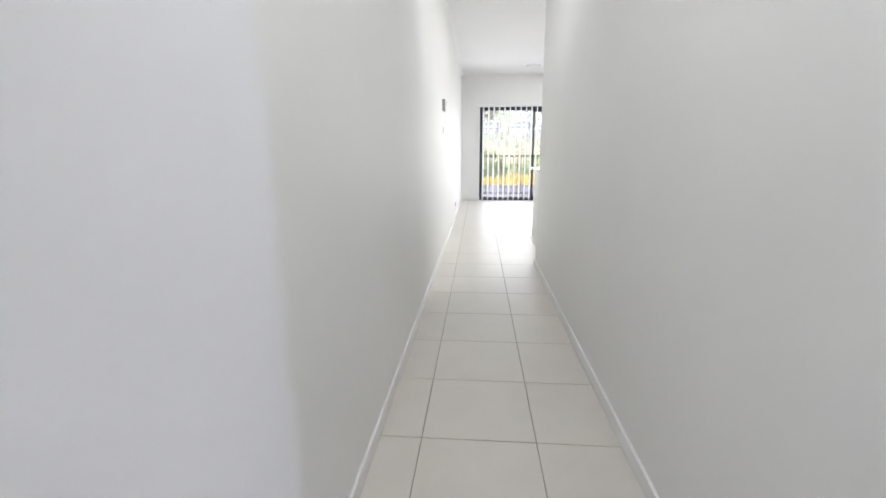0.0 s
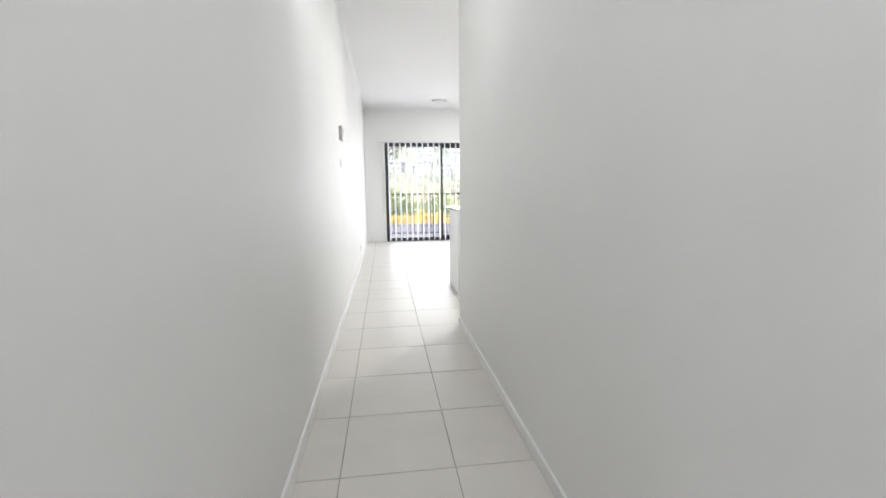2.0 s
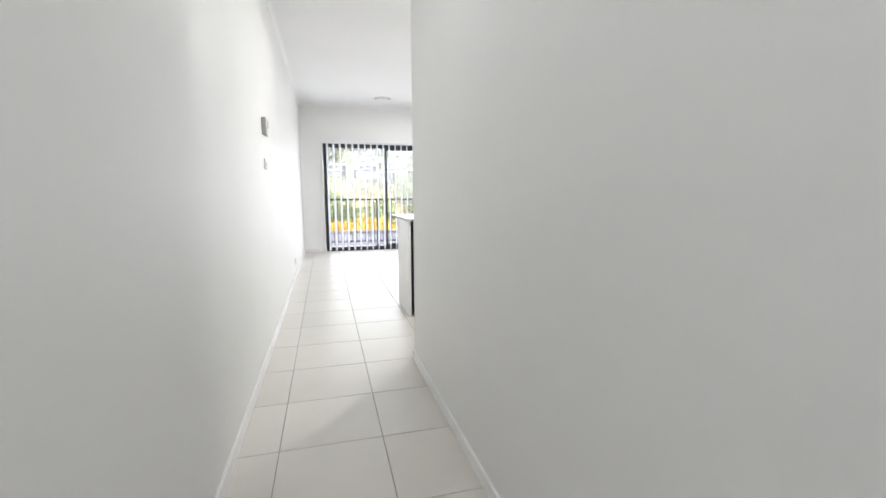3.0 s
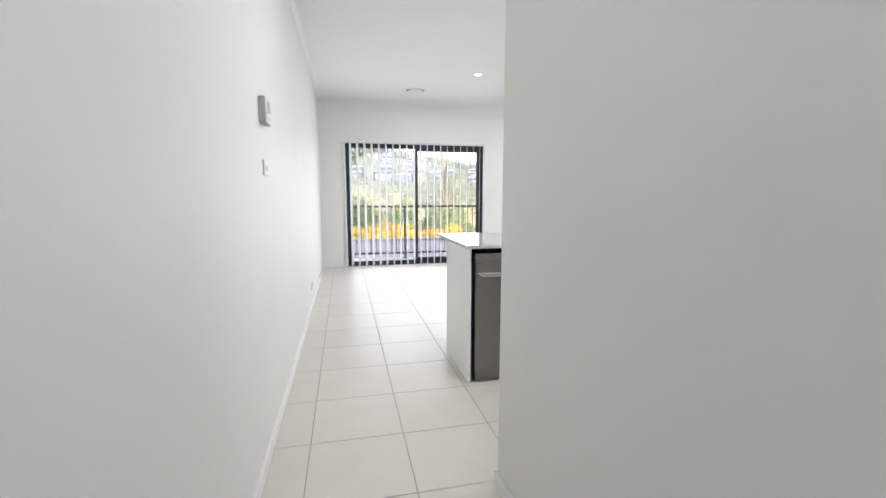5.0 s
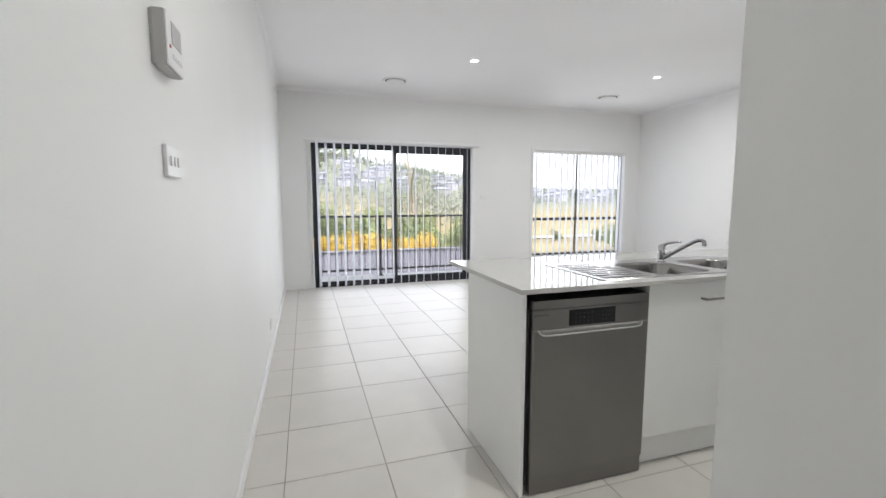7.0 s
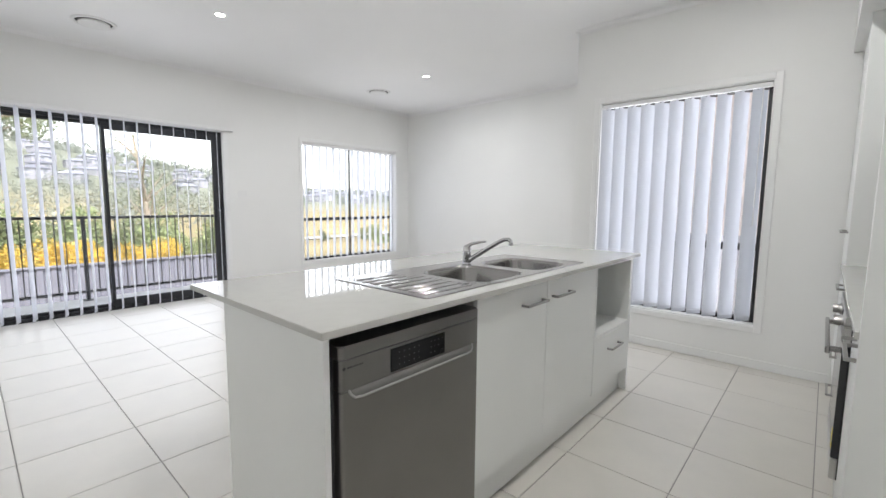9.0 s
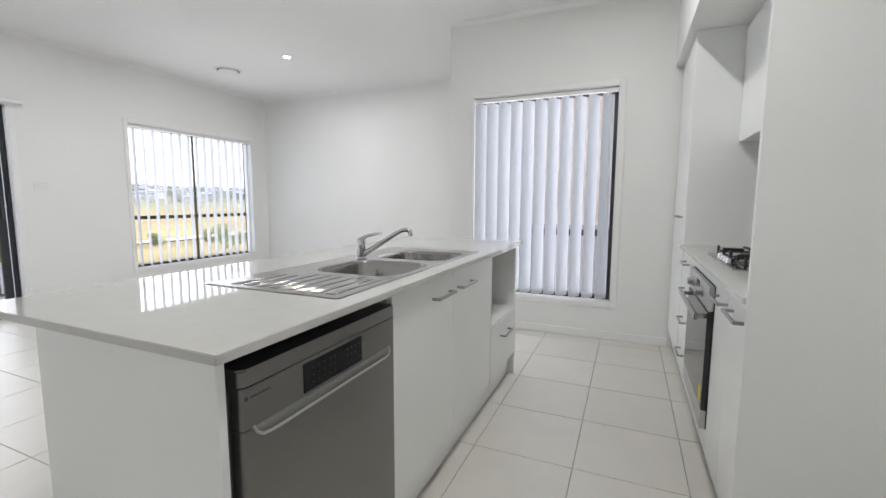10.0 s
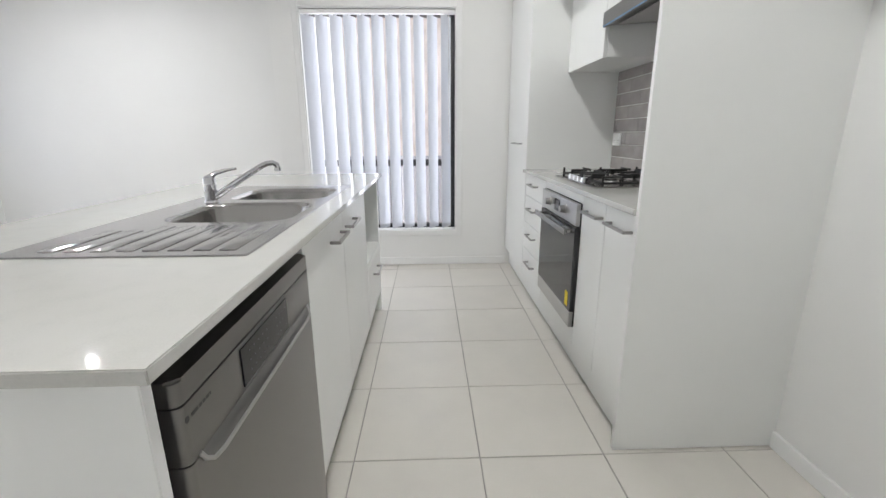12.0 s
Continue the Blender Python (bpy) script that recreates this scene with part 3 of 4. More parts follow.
cab = thing("microwave_cabinet", (2.92, 1.25, 0), "white laminate cabinet with an open niche above a drawer", "cabinet")
for nm, b in (("side_panel", (2.638, 2.654, FY, 1.52, 0.15, 0.88)), ("side_panel", (3.179, 3.195, FY, 1.52, 0.15, 0.88)),
              ("bottom", (2.654, 3.179, FY + 0.02, 1.52, 0.15, 0.166)), ("shelf", (2.654, 3.179, FY, 1.505, 0.462, 0.478)),
              ("top", (2.654, 3.179, FY, 1.505, 0.864, 0.88)), ("back_panel", (2.654, 3.179, 1.505, 1.52, 0.166, 0.88))):
    part(nm, bx(*b), M_LAM, cab)
d = part("drawer_front", bx(2.640, 3.194, FY - 0.002, FY + 0.016, 0.157, 0.459, bev=0.0015, seg=1), M_LAM, cab)
bar_handle(d, 2.835, 3.01, 0.372, FY - 0.002, -1)

# dishwasher
DX0, DX1 = 0.984, 1.568
dw = thing("dishwasher", (1.265, 1.25, 0), "grey stainless steel freestanding dishwasher in the island", "dishwasher")
part("cabinet_shell", bx(DX0 + 0.004, DX1 - 0.004, FY + 0.03, 1.50, 0.03, 0.81, bev=0.004, seg=1), M_STEELSIDE, dw)
bm = prism(bmesh.new(), rounded(DX0, DX1, FY - 0.012, 1.505, 0.014), "z", 0.811, 0.846)
bmesh.ops.bevel(bm, geom=[e for e in bm.edges if all(v.co.z > 0.84 for v in e.verts)], offset=0.004, segments=2, affect="EDGES")
part("lid", bm, M_STEEL, dw, "grey steel top lid", smooth=True)
ctrl = part("control_panel", prism(bmesh.new(), rounded(DX0 + 0.001, DX1 - 0.001, FY - 0.012, FY + 0.03, 0.012), "z", 0.724, 0.808), M_STEEL, dw, smooth=True)
part("display", bx(1.153, 1.383, FY - 0.0145, FY - 0.0115, 0.732, 0.800, bev=0.001, seg=1), M_BLACKGLASS, ctrl, "black glass touch display")
bm = bmesh.new()
for cx in (1.185, 1.205, 1.225, 1.245, 1.265, 1.318, 1.335, 1.352, 1.369):
    for cz in (0.748, 0.766, 0.784):
        if (round(cx * 1000) + round(cz * 1000)) % 5 != 0:
            box(bm, cx - 0.0015, cx + 0.0015, FY - 0.0148, FY - 0.0144, cz - 0.0015, cz + 0.0015)
tagged(part("symbols", bm, M_MARK, ctrl, "small pale touch symbols"), kind="stuff")
bm = cyl(bmesh.new(), (0.996, FY - 0.0123, 0.787), (0.996, FY - 0.0118, 0.787), 0.0048, seg=14)
for k, w in enumerate((0.009, 0.007, 0.007, 0.007, 0.007, 0.003)):
    x = 1.006 + 0.0095 * k
    box(bm, x, x + w, FY - 0.0124, FY - 0.0118, 0.7845, 0.7895)
part("badge", bm, M_DARKMARK, ctrl, "small dark maker's mark")
dd = part("door", prism(bmesh.new(), rounded(DX0 + 0.001, DX1 - 0.001, FY - 0.012, FY + 0.03, 0.012), "z", 0.088, 0.721), M_STEEL, dw, "brushed grey steel door", smooth=True)
bm = bmesh.new()
# lip handle: a long wedge with slanted ends
prof = [(-0.012, 0.723), (-0.017, 0.718), (-0.022, 0.711), (-0.023, 0.705), (-0.020, 0.701), (-0.012, 0.696)]
cuts = [(1.010, 0.15, 0.016), (1.016, 0.55, 0.010), (1.028, 0.9, 0.003), (1.05, 1.0, 0.0), (1.28, 1.0, 0.0), (1.49, 1.0, 0.0), (1.510, 0.9, 0.003), (1.522, 0.55, 0.010), (1.528, 0.15, 0.016)]
rows = [[bm.verts.new((x, FY - 0.012 + (d + 0.012) * s, 0.721 - (0.721 - z) * (0.3 + 0.7 * s) + up * 0.2)) for d, z in prof] for x, s, up in cuts]
bm.faces.new(rows[0])
bm.faces.new(rows[-1][::-1])
for p, q in zip(rows, rows[1:]):
    for k in range(6):
        bm.faces.new((p[k], p[(k + 1) % 6], q[(k + 1) % 6], q[k]))
hd = part("handle", bm, M_STEEL, dd, "steel lip handle", smooth=True)
# rounded edge of the lip, in paler steel to paint its highlight
lip = [(1.010, FY - 0.012, 0.726), (1.014, FY - 0.017, 0.714), (1.024, FY - 0.022, 0.706), (1.05, FY - 0.024, 0.703), (1.28, FY - 0.024, 0.703), (1.49, FY - 0.024, 0.703), (1.514, FY - 0.022, 0.706), (1.524, FY - 0.017, 0.714), (1.528, FY - 0.012, 0.726)]
part("lip", tube(bmesh.new(), lip, 0.0034, 10), M_STEELPALE, hd, "rounded edge of the handle, its highlight put into paler steel", smooth=True)
part("plinth", bx(DX0 + 0.006, DX1 - 0.006, FY - 0.004, FY + 0.03, 0.006, 0.083, bev=0.003), M_STEEL, dw)
for x in (DX0 + 0.05, DX1 - 0.05):
    for y in (FY + 0.08, 1.45):
        part("foot", cyl(bmesh.new(), (x, y, 0.0), (x, y, 0.03), 0.018), M_DARK, dw)
# black filler strip set in the gap to paint its shade
part("side_gap_shade", bx(0.9615, 0.986, FY + 0.06, FY + 0.075, 0.01, 0.81), M_DARK, dw, "black filler for the shade in the gap beside the machine")

# sink
SX0, SX1, SY0, SY1 = 1.362, 2.58, 0.998, 1.512
sk = thing("sink", (1.95, 1.25, 0.90), "stainless steel double bowl sink with a ridged drainer", "sink")
loops = [rounded(a, b, BY0, BY1, 0.085, 8) for a, b in BOWLS]
bm = holed(rounded(SX0, SX1, SY0, SY1, 0.012, 4), loops, 0.9035, 0.9035)
# folded outer rim
rim = [e for e in bm.edges if len(e.link_faces) == 1 and all(min(abs(v.co.x - SX0), abs(v.co.x - SX1), abs(v.co.y - SY0), abs(v.co.y - SY1)) < 0.013 for v in e.verts)]
r = bmesh.ops.extrude_edge_only(bm, edges=rim)
for v in [g for g in r["geom"] if isinstance(g, bmesh.types.BMVert)]:
    v.co.z = 0.9004
    v.co.x += 0.003 * (1 if v.co.x > 1.95 else -1)
    v.co.y += 0.003 * (1 if v.co.y > 1.25 else -1)
part("deck", bm, M_SINK, sk)
for a, b in BOWLS:
    bm = bmesh.new()
    rings = []
    for d, z, r in ((0.0, 0.9035, 0.085), (0.004, 0.900, 0.083), (0.008, 0.888, 0.08), (0.016, 0.78, 0.075), (0.03, 0.752, 0.065), (0.06, 0.745, 0.05), (0.13, 0.742, 0.03)):
        rings.append([bm.verts.new((x, y, z)) for x, y in rounded(a + d, b - d, BY0 + d, BY1 - d, r, 8)])
    n = len(rings[0])
    for p, q in zip(rings, rings[1:]):
        for k in range(n):
            bm.faces.new((p[k], p[(k + 1) % n], q[(k + 1) % n], q[k]))
    bm.faces.new(rings[-1])
    bowl = part("bowl", bm, M_SINK, sk, "deep pressed steel bowl", smooth=True)
    part("waste", cyl(bmesh.new(), ((a + b) / 2, 1.225, 0.742), ((a + b) / 2, 1.225, 0.745), 0.042), M_CHROME, bowl, "chrome waste outlet")
for k in range(8):
    y = 1.052 + 0.053 * k
    x1 = 1.655 - (0.05 if k > 5 else 0.0)
    bm = bx(1.398, x1, y - 0.0175, y + 0.0175, 0.9005, 0.9056, bev=0.002, seg=3)
    part("drainer_ridge", bm, M_SINK, sk, smooth=True)

# mixer tap
tx, ty = 2.092, 1.415
tap = thing("mixer_tap", (tx, ty, 0.904), "chrome kitchen mixer tap with a long spout", "tap")
bm = cyl(bmesh.new(), (tx, ty, 0.9035), (tx, ty, 0.910), 0.026, 0.024, 24)
cyl(bm, (tx, ty, 0.910), (tx, ty, 0.966), 0.0215, 0.0215, 24)
cyl(bm, (tx, ty, 0.968), (tx, ty, 0.990), 0.0225, 0.020, 24)
cyl(bm, (tx, ty, 0.990), (tx, ty, 0.998), 0.020, 0.011, 24)
part("body", bm, M_CHROME, tap, smooth=True)
sp = [(tx + 0.002, ty - 0.010, 0.920), (tx + 0.012, ty - 0.05, 0.946), (tx + 0.026, ty - 0.11, 0.986), (tx + 0.040, ty - 0.17, 1.024), (tx + 0.046, ty - 0.195, 1.036), (tx + 0.052, ty - 0.215, 1.038), (tx + 0.055, ty - 0.226, 1.031), (tx + 0.056, ty - 0.228, 1.018)]
part("spout", tube(bmesh.new(), sp, [0.0135, 0.012, 0.0108, 0.0100, 0.0098, 0.0098, 0.0102, 0.0108], 16), M_CHROME, tap, smooth=True)
part("aerator", cyl(bmesh.new(), (tx + 0.056, ty - 0.228, 1.020), (tx + 0.056, ty - 0.228, 1.008), 0.0118, seg=18), M_CHROME, tap)
lv = [(tx, ty, 0.990), (tx + 0.018, ty - 0.018, 1.005), (tx + 0.045, ty - 0.05, 1.014), (tx + 0.066, ty - 0.072, 1.017)]
part("lever", tube(bmesh.new(), lv, [0.011, 0.008, 0.0058, 0.0045], 12), M_CHROME, tap, smooth=True)

# ---- kitchen wall run ----
RY = -0.05                                    # front of the doors
PX0 = 3.51
run_top = bx(1.853, PX0, YB, RY + 0.022, 0.88, 0.90, bev=0.0018)
solo("wall_benchtop", run_top, M_STONE, "off-white engineered stone benchtop with a cooktop let into it", "benchtop")
unit = thing("fridge_side_panel", (1.844, -0.34, 0), "tall white laminate panel beside the empty fridge space", "panel")
part("board", bx(1.835, 1.853, YB, -0.0385, 0.004, 2.19), M_LAM, unit)
part("edge_strip", bx(1.835, 1.853, -0.0385, -0.037, 0.004, 2.19, bev=0.0006, seg=1), M_LAMEDGE, unit, "pale edge strip")
solo("run_kickboard", bx(1.853, XK, RY - 0.06, RY - 0.045, 0.004, 0.15), M_LAM, "white laminate kickboard under the cabinets", "kickboard")

pan = thing("pantry_cabinet", (3.88, -0.35, 0), "tall white laminate pantry cabinet up to the bulkhead", "cabinet")
part("side_panel", bx(PX0, PX0 + 0.018, YB, RY + 0.002, 0.15, 2.19, bev=0.001, seg=1), M_LAM, pan)
part("body", bx(PX0 + 0.018, XK - 0.004, YB, RY - 0.02, 0.15, 2.185), M_INNER, pan)
d = part("door", bx(PX0 + 0.02, XK - 0.03, RY - 0.018, RY, 0.157, 2.16, bev=0.0015, seg=1), M_LAM, pan)
bar_handle(d, 3.67, 3.92, 1.068, RY, 1)
part("filler", bx(XK - 0.028, XK - 0.014, RY - 0.018, RY - 0.002, 0.15, 2.19), M_LAM, pan)
part("top_filler", bx(PX0 + 0.018, XK - 0.03, RY - 0.018, RY - 0.004, 2.163, 2.19), M_LAM, pan)

dr = thing("drawer_cabinet", (3.24, -0.35, 0), "white laminate cabinet with four drawers beside the oven", "cabinet")
part("body", bx(2.977, PX0, YB, RY - 0.02, 0.15, 0.88), M_INNER, dr)
for z0, z1, hz in ((0.157, 0.356, 0.285), (0.359, 0.541, 0.478), (0.544, 0.726, 0.655), (0.729, 0.874, 0.815)):
    d = part("drawer_front", bx(2.980, 3.496, RY - 0.018, RY, z0, z1, bev=0.0015, seg=1), M_LAM, dr)
    bar_handle(d, 3.16, 3.33, hz, RY, 1)
part("filler", bx(3.498, PX0, RY - 0.018, RY - 0.004, 0.157, 0.874), M_LAM, dr)

oc = thing("oven_cabinet", (2.675, -0.35, 0), "white laminate housing round the built-in oven", "cabinet")
part("body", bx(2.373, 2.976, YB, RY - 0.03, 0.15, 0.88), M_INNER, oc)
part("top_rail", bx(2.374, 2.975, RY - 0.018, RY, 0.837, 0.874, bev=0.001, seg=1), M_LAM, oc)
part("bottom_panel", bx(2.374, 2.975, RY - 0.018, RY, 0.157, 0.236, bev=0.001, seg=1), M_LAM, oc)

ov = thing("oven", (2.675, -0.2, 0.24), "built-in stainless steel oven with a black glass door", "oven")
part("chassis", bx(2.385, 2.965, RY - 0.03, RY + 0.002, 0.239, 0.834), M_DARK, ov)
cp = part("control_panel", bx(2.382, 2.968, RY + 0.002, RY + 0.02, 0.732, 0.833, bev=0.0015, seg=1), M_STEELPALE, ov)
for x in (2.545, 2.805):
    k = part("knob", cyl(bmesh.new(), (x, RY + 0.02, 0.785), (x, RY + 0.026, 0.785), 0.024), M_STEELPALE, cp)
    kb = cyl(bmesh.new(), (x, RY + 0.026, 0.785), (x, RY + 0.048, 0.785), 0.019, 0.017)
    part("grip", kb, M_NICKEL, k, smooth=True)
sc = part("clock", bx(2.63, 2.72, RY + 0.02, RY + 0.0215, 0.755, 0.815, bev=0.001, seg=1), M_BLACKGLASS, cp, "black clock display")
part("clock_face", bx(2.645, 2.705, RY + 0.0215, RY + 0.0222, 0.765, 0.803), M_MARK, sc)
dd = part("door", bx(2.382, 2.968, RY + 0.002, RY + 0.022, 0.318, 0.726, bev=0.002, seg=1), M_FOGGLASS, ov, "dark glass oven door")
part("lower_trim", bx(2.382, 2.968, RY + 0.002, RY + 0.022, 0.240, 0.316, bev=0.002, seg=1), M_STEELPALE, ov, "steel strip under the glass")
bm = bx(2.40, 2.95, RY + 0.052, RY + 0.066, 0.688, 0.716, bev=0.005)
for x in (2.43, 2.92):
    box(bm, x - 0.012, x + 0.012, RY + 0.02, RY + 0.055, 0.694, 0.710, 0.002, 1)
part("handle", bm, M_SINK, dd, "flat steel bar handle")
part("energy_label", bx(2.415, 2.455, RY + 0.0222, RY + 0.0228, 0.335, 0.405), M_YELLOW, dd, "small yellow label")

for x0, x1, h0, h1, lab in ((2.118, 2.371, 2.135, 2.305, "narrow white laminate cabinet beside the oven"), (1.855, 2.115, 1.885, 2.06, "narrow white laminate cabinet beside the fridge panel")):
    c = thing("base_cabinet", ((x0 + x1) / 2, -0.35, 0), lab, "cabinet", "narrow base cabinets")
    part("body", bx(x0, x1, YB, RY - 0.02, 0.15, 0.88), M_INNER, c)
    d = part("door", bx(x0 + 0.001, x1 - 0.001, RY - 0.018, RY, 0.157, 0.874, bev=0.0015, seg=1), M_LAM, c)
    bar_handle(d, h0, h1, 0.815, RY, 1)

# cooktop
hob = thing("gas_cooktop", (2.72, -0.36, 0.90), "stainless steel gas cooktop with black cast iron trivets", "cooktop")
HX0, HX1, HY0, HY1 = 2.40, 3.00, -0.60, -0.105
part("plate", bx(HX0, HX1, HY0, HY1, 0.9005, 0.907, bev=0.003), M_SINK, hob)
burners = ((2.55, -0.24, 0.030), (2.55, -0.47, 0.040), (2.84, -0.26, 0.046), (2.84, -0.48, 0.034))
for x, y, r in burners:
    b = part("burner", cyl(bmesh.new(), (x, y, 0.907), (x, y, 0.920), r + 0.012, r + 0.006, 24), M_NICKEL, hob, "alloy burner ring", smooth=True)
    part("cap", cyl(bmesh.new(), (x, y, 0.920), (x, y, 0.927), r, r - 0.004, 24), M_IRON, b, "black enamel burner cap", smooth=True)
for x0, x1 in ((2.415, 2.69), (2.70, 2.985)):
    bm = bmesh.new()
    y0, y1 = HY0 + 0.03, -0.15
    zt, s = 0.950, 0.005
    for y in (y0, y1):
        box(bm, x0, x1, y - s, y + s, 0.915, 0.925, 0.001, 1)
    for x in (x0 + s, x1 - s):
        box(bm, x - s, x + s, y0, y1, 0.915, 0.925, 0.001, 1)
        for y in (y0, y1, (y0 + y1) / 2):
            box(bm, x - s, x + s, y - s, y + s, 0.907, zt, 0.001, 1)
    for x, y, r in burners:
        if x0 < x < x1:
            for dx, dy in ((1, 0), (-1, 0), (0, 1), (0, -1)):
                far = (x1 - s if dx > 0 else x0 + s) if dx else x
                fy = (min(y1, y + 0.115) if dy > 0 else max(y0, y - 0.115)) if dy else y
                xa, xb = sorted((x + dx * 0.03, far)) if dx else (x - s, x + s)
                ya, yb = sorted((y + dy * 0.03, fy)) if dy else (y - s, y + s)
                box(bm, xa, xb, ya, yb, zt - 0.012, zt, 0.001, 1)
                if dy:
                    box(bm, x - s, x + s, fy - s, fy + s, 0.92, zt, 0.001, 1)
    part("trivet", bm, M_IRON, hob, "black cast iron trivet")
for i in range(4):
    x = 2.60 + 0.062 * i
    k = part("knob", cyl(bmesh.new(), (x, -0.132, 0.907), (x, -0.132, 0.930), 0.020, 0.017, 20), M_CHROME, hob, "silver control knob", smooth=True)

# wall cabinets and rangehood
OY = -0.30
def overhead(x0, x1, z0, lab):
    c = thing("wall_cabinet", ((x0 + x1) / 2, -0.47, z0), lab, "cabinet", "wall cabinets")
    part("body", bx(x0, x1, YB, OY - 0.018, z0, 2.19, bev=0.001, seg=1), M_LAM, c)
    part("door", bx(x0 + 0.0015, x1 - 0.0015, OY - 0.017, OY, z0 - 0.004, 2.165, bev=0.0015, seg=1), M_LAM, c)
    return c


overhead(2.93, PX0 - 0.002, 1.526, "white laminate wall cabinet between pantry and rangehood")
overhead(2.335, 2.928, 1.74, "short white laminate wall cabinet above the rangehood")
overhead(1.855, 2.333, 1.526, "white laminate wall cabinet beside the fridge panel")
rh = thing("rangehood", (2.63, -0.46, 1.665), "slim stainless steel rangehood under a wall cabinet", "rangehood")
bm = prism(bmesh.new(), [(YB, 1.70), (YB, 1.738), (OY + 0.012, 1.738), (OY + 0.016, 1.734), (OY + 0.016, 1.668), (OY + 0.008, 1.664), (OY - 0.02, 1.676)], "x", 2.338, 2.926)
part("canopy", bm, M_STEEL, rh)
part("filter", prism(bmesh.new(), [(YB + 0.05, 1.690), (YB + 0.05, 1.694), (OY - 0.05, 1.676), (OY - 0.05, 1.672)], "x", 2.38, 2.88), M_GREY, rh, "grey mesh grease filter")
part("film_edge", bx(2.339, 2.925, OY + 0.0162, OY + 0.0168, 1.666, 1.671), mat("blue_film", (0.12, 0.30, 0.55), 0.4), rh, "edge of blue protective film")
plate("power_socket", "x", 3.425, 1.098, YB + 0.009, 1, "white power socket on the tiled splashback", ((-0.02, 0.018), (0.02, 0.018)), wide=0.116, high=0.08)

# ---- outdoors ----
M_GROUND = mat("dry_grass", (0.26, 0.215, 0.11), 0.95, var=0.45, scale=0.05, fine=0.5, fscale=1.2)
# beyond the field the land is scrub, greyer and greener
_n, _l = M_GROUND.node_tree.nodes, M_GROUND.node_tree.links
_co, _sep, _mr, _mx = _n.new("ShaderNodeTexCoord"), _n.new("ShaderNodeSeparateXYZ"), _n.new("ShaderNodeMapRange"), _n.new("ShaderNodeMix")
_mr.inputs["From Min"].default_value, _mr.inputs["From Max"].default_value = 200, 310
_mx.data_type = "RGBA"
_l.new(_co.outputs["Object"], _sep.inputs[0])
_l.new(_sep.outputs["Y"], _mr.inputs["Value"])
_l.new(_mr.outputs["Result"], _mx.inputs[0])
_l.new(_n["Principled BSDF"].inputs["Base Color"].links[0].from_socket, _mx.inputs[6])
_mx.inputs[7].default_value = (0.19, 0.205, 0.16, 1)
_l.new(_mx.outputs[2], _n["Principled BSDF"].inputs["Base Color"])
M_LEAF = mat("gum_leaves", (0.17, 0.205, 0.115), 0.7, var=0.3, scale=0.6, rand=0.25)
M_BUSH = mat("bush_leaves", (0.175, 0.215, 0.10), 0.7, var=0.35, scale=0.8, rand=0.3)
M_WATTLE = mat("wattle_bloom", (0.52, 0.36, 0.06), 0.8, var=0.35, scale=1.5, rand=0.15)
M_BARK = mat("pale_bark", (0.34, 0.29, 0.24), 0.9, var=0.3, scale=3, bump=0.4, bscale=20)
M_FENCE = mat("grey_steel_fence", (0.195, 0.20, 0.255), 0.5, var=0.06, scale=1.5)
M_BALC = mat("balcony_tile", (0.68, 0.67, 0.66), 0.6, var=0.06, scale=5)
M_CONC = mat("concrete_path", (0.46, 0.43, 0.38), 0.9, var=0.12, scale=1.0)
M_RENDER = mat("rendered_house_wall", (0.31, 0.31, 0.36), 0.9, var=0.05, scale=0.3, rand=0.22)
M_ROOF = mat("roof_tiles", (0.21, 0.22, 0.27), 0.8, var=0.12, scale=0.6, rand=0.45)
# leaf colour greyed to carry the haze of distance
M_FAR = mat("hazed_far_foliage", (0.205, 0.225, 0.195), 0.9, var=0.25, scale=0.05)
M_HWIN = mat("far_window", (0.16, 0.18, 0.21), 0.3, var=0.1, scale=1)
M_PINK = mat("neighbour_brick", (0.74, 0.66, 0.63), 0.9, var=0.12, scale=4)


def rise(x, y):
    """Height of the land: level by the house, a shallow valley, then the far hill, higher to the west."""
    v = -1.8 - 4.2 * min(max((y - 14) / 50, 0), 1)
    t = min(max((y - 150) / 520, 0), 1)
    west = min(max((0.62 * y - x) / (0.75 * max(y, 1)), 0), 1) if y > 0 else 0
    hill = (24 + 52 * west * west * (3 - 2 * west)) * t * t * (3 - 2 * t)
    bumps = 1.2 * noise.noise(Vector((x * 0.02, y * 0.02, 0.3))) * min(max((y - 30) / 60, 0), 1)
    return v + hill + bumps


bm = bmesh.new()
xs = [-1500, -700, -400, -260, -180, -130, -95, -70, -50, -35, -22, -12, -4, 3, 10, 18, 28, 40, 55, 75, 100, 130, 170, 220, 290, 380, 480, 600, 800, 1600]
ys = [-600, -200, -80, -30, -12, 2, 8, 14, 20, 28, 38, 50, 64, 80, 96, 115, 135, 158, 182, 208, 240, 280, 325, 375, 430, 490, 550, 610, 670, 740, 900, 1200, 1800]
grid = [[bm.verts.new((x, y, rise(x, y) if y < 720 else rise(x, 720) - (y - 720) * 0.05)) for x in xs] for y in ys]
for a, b in zip(grid, grid[1:]):
    for k in range(len(xs) - 1):
        bm.faces.new((a[k], a[k + 1], b[k + 1], b[k]))
solo("ground", bm, M_GROUND, "dry grassy land rising to a far hill", "ground", "structure", smooth=True)
bm = bmesh.new()
px = [(-60 + 8 * k, 12.6 + 0.012 * (k - 8) ** 2) for k in range(20)]
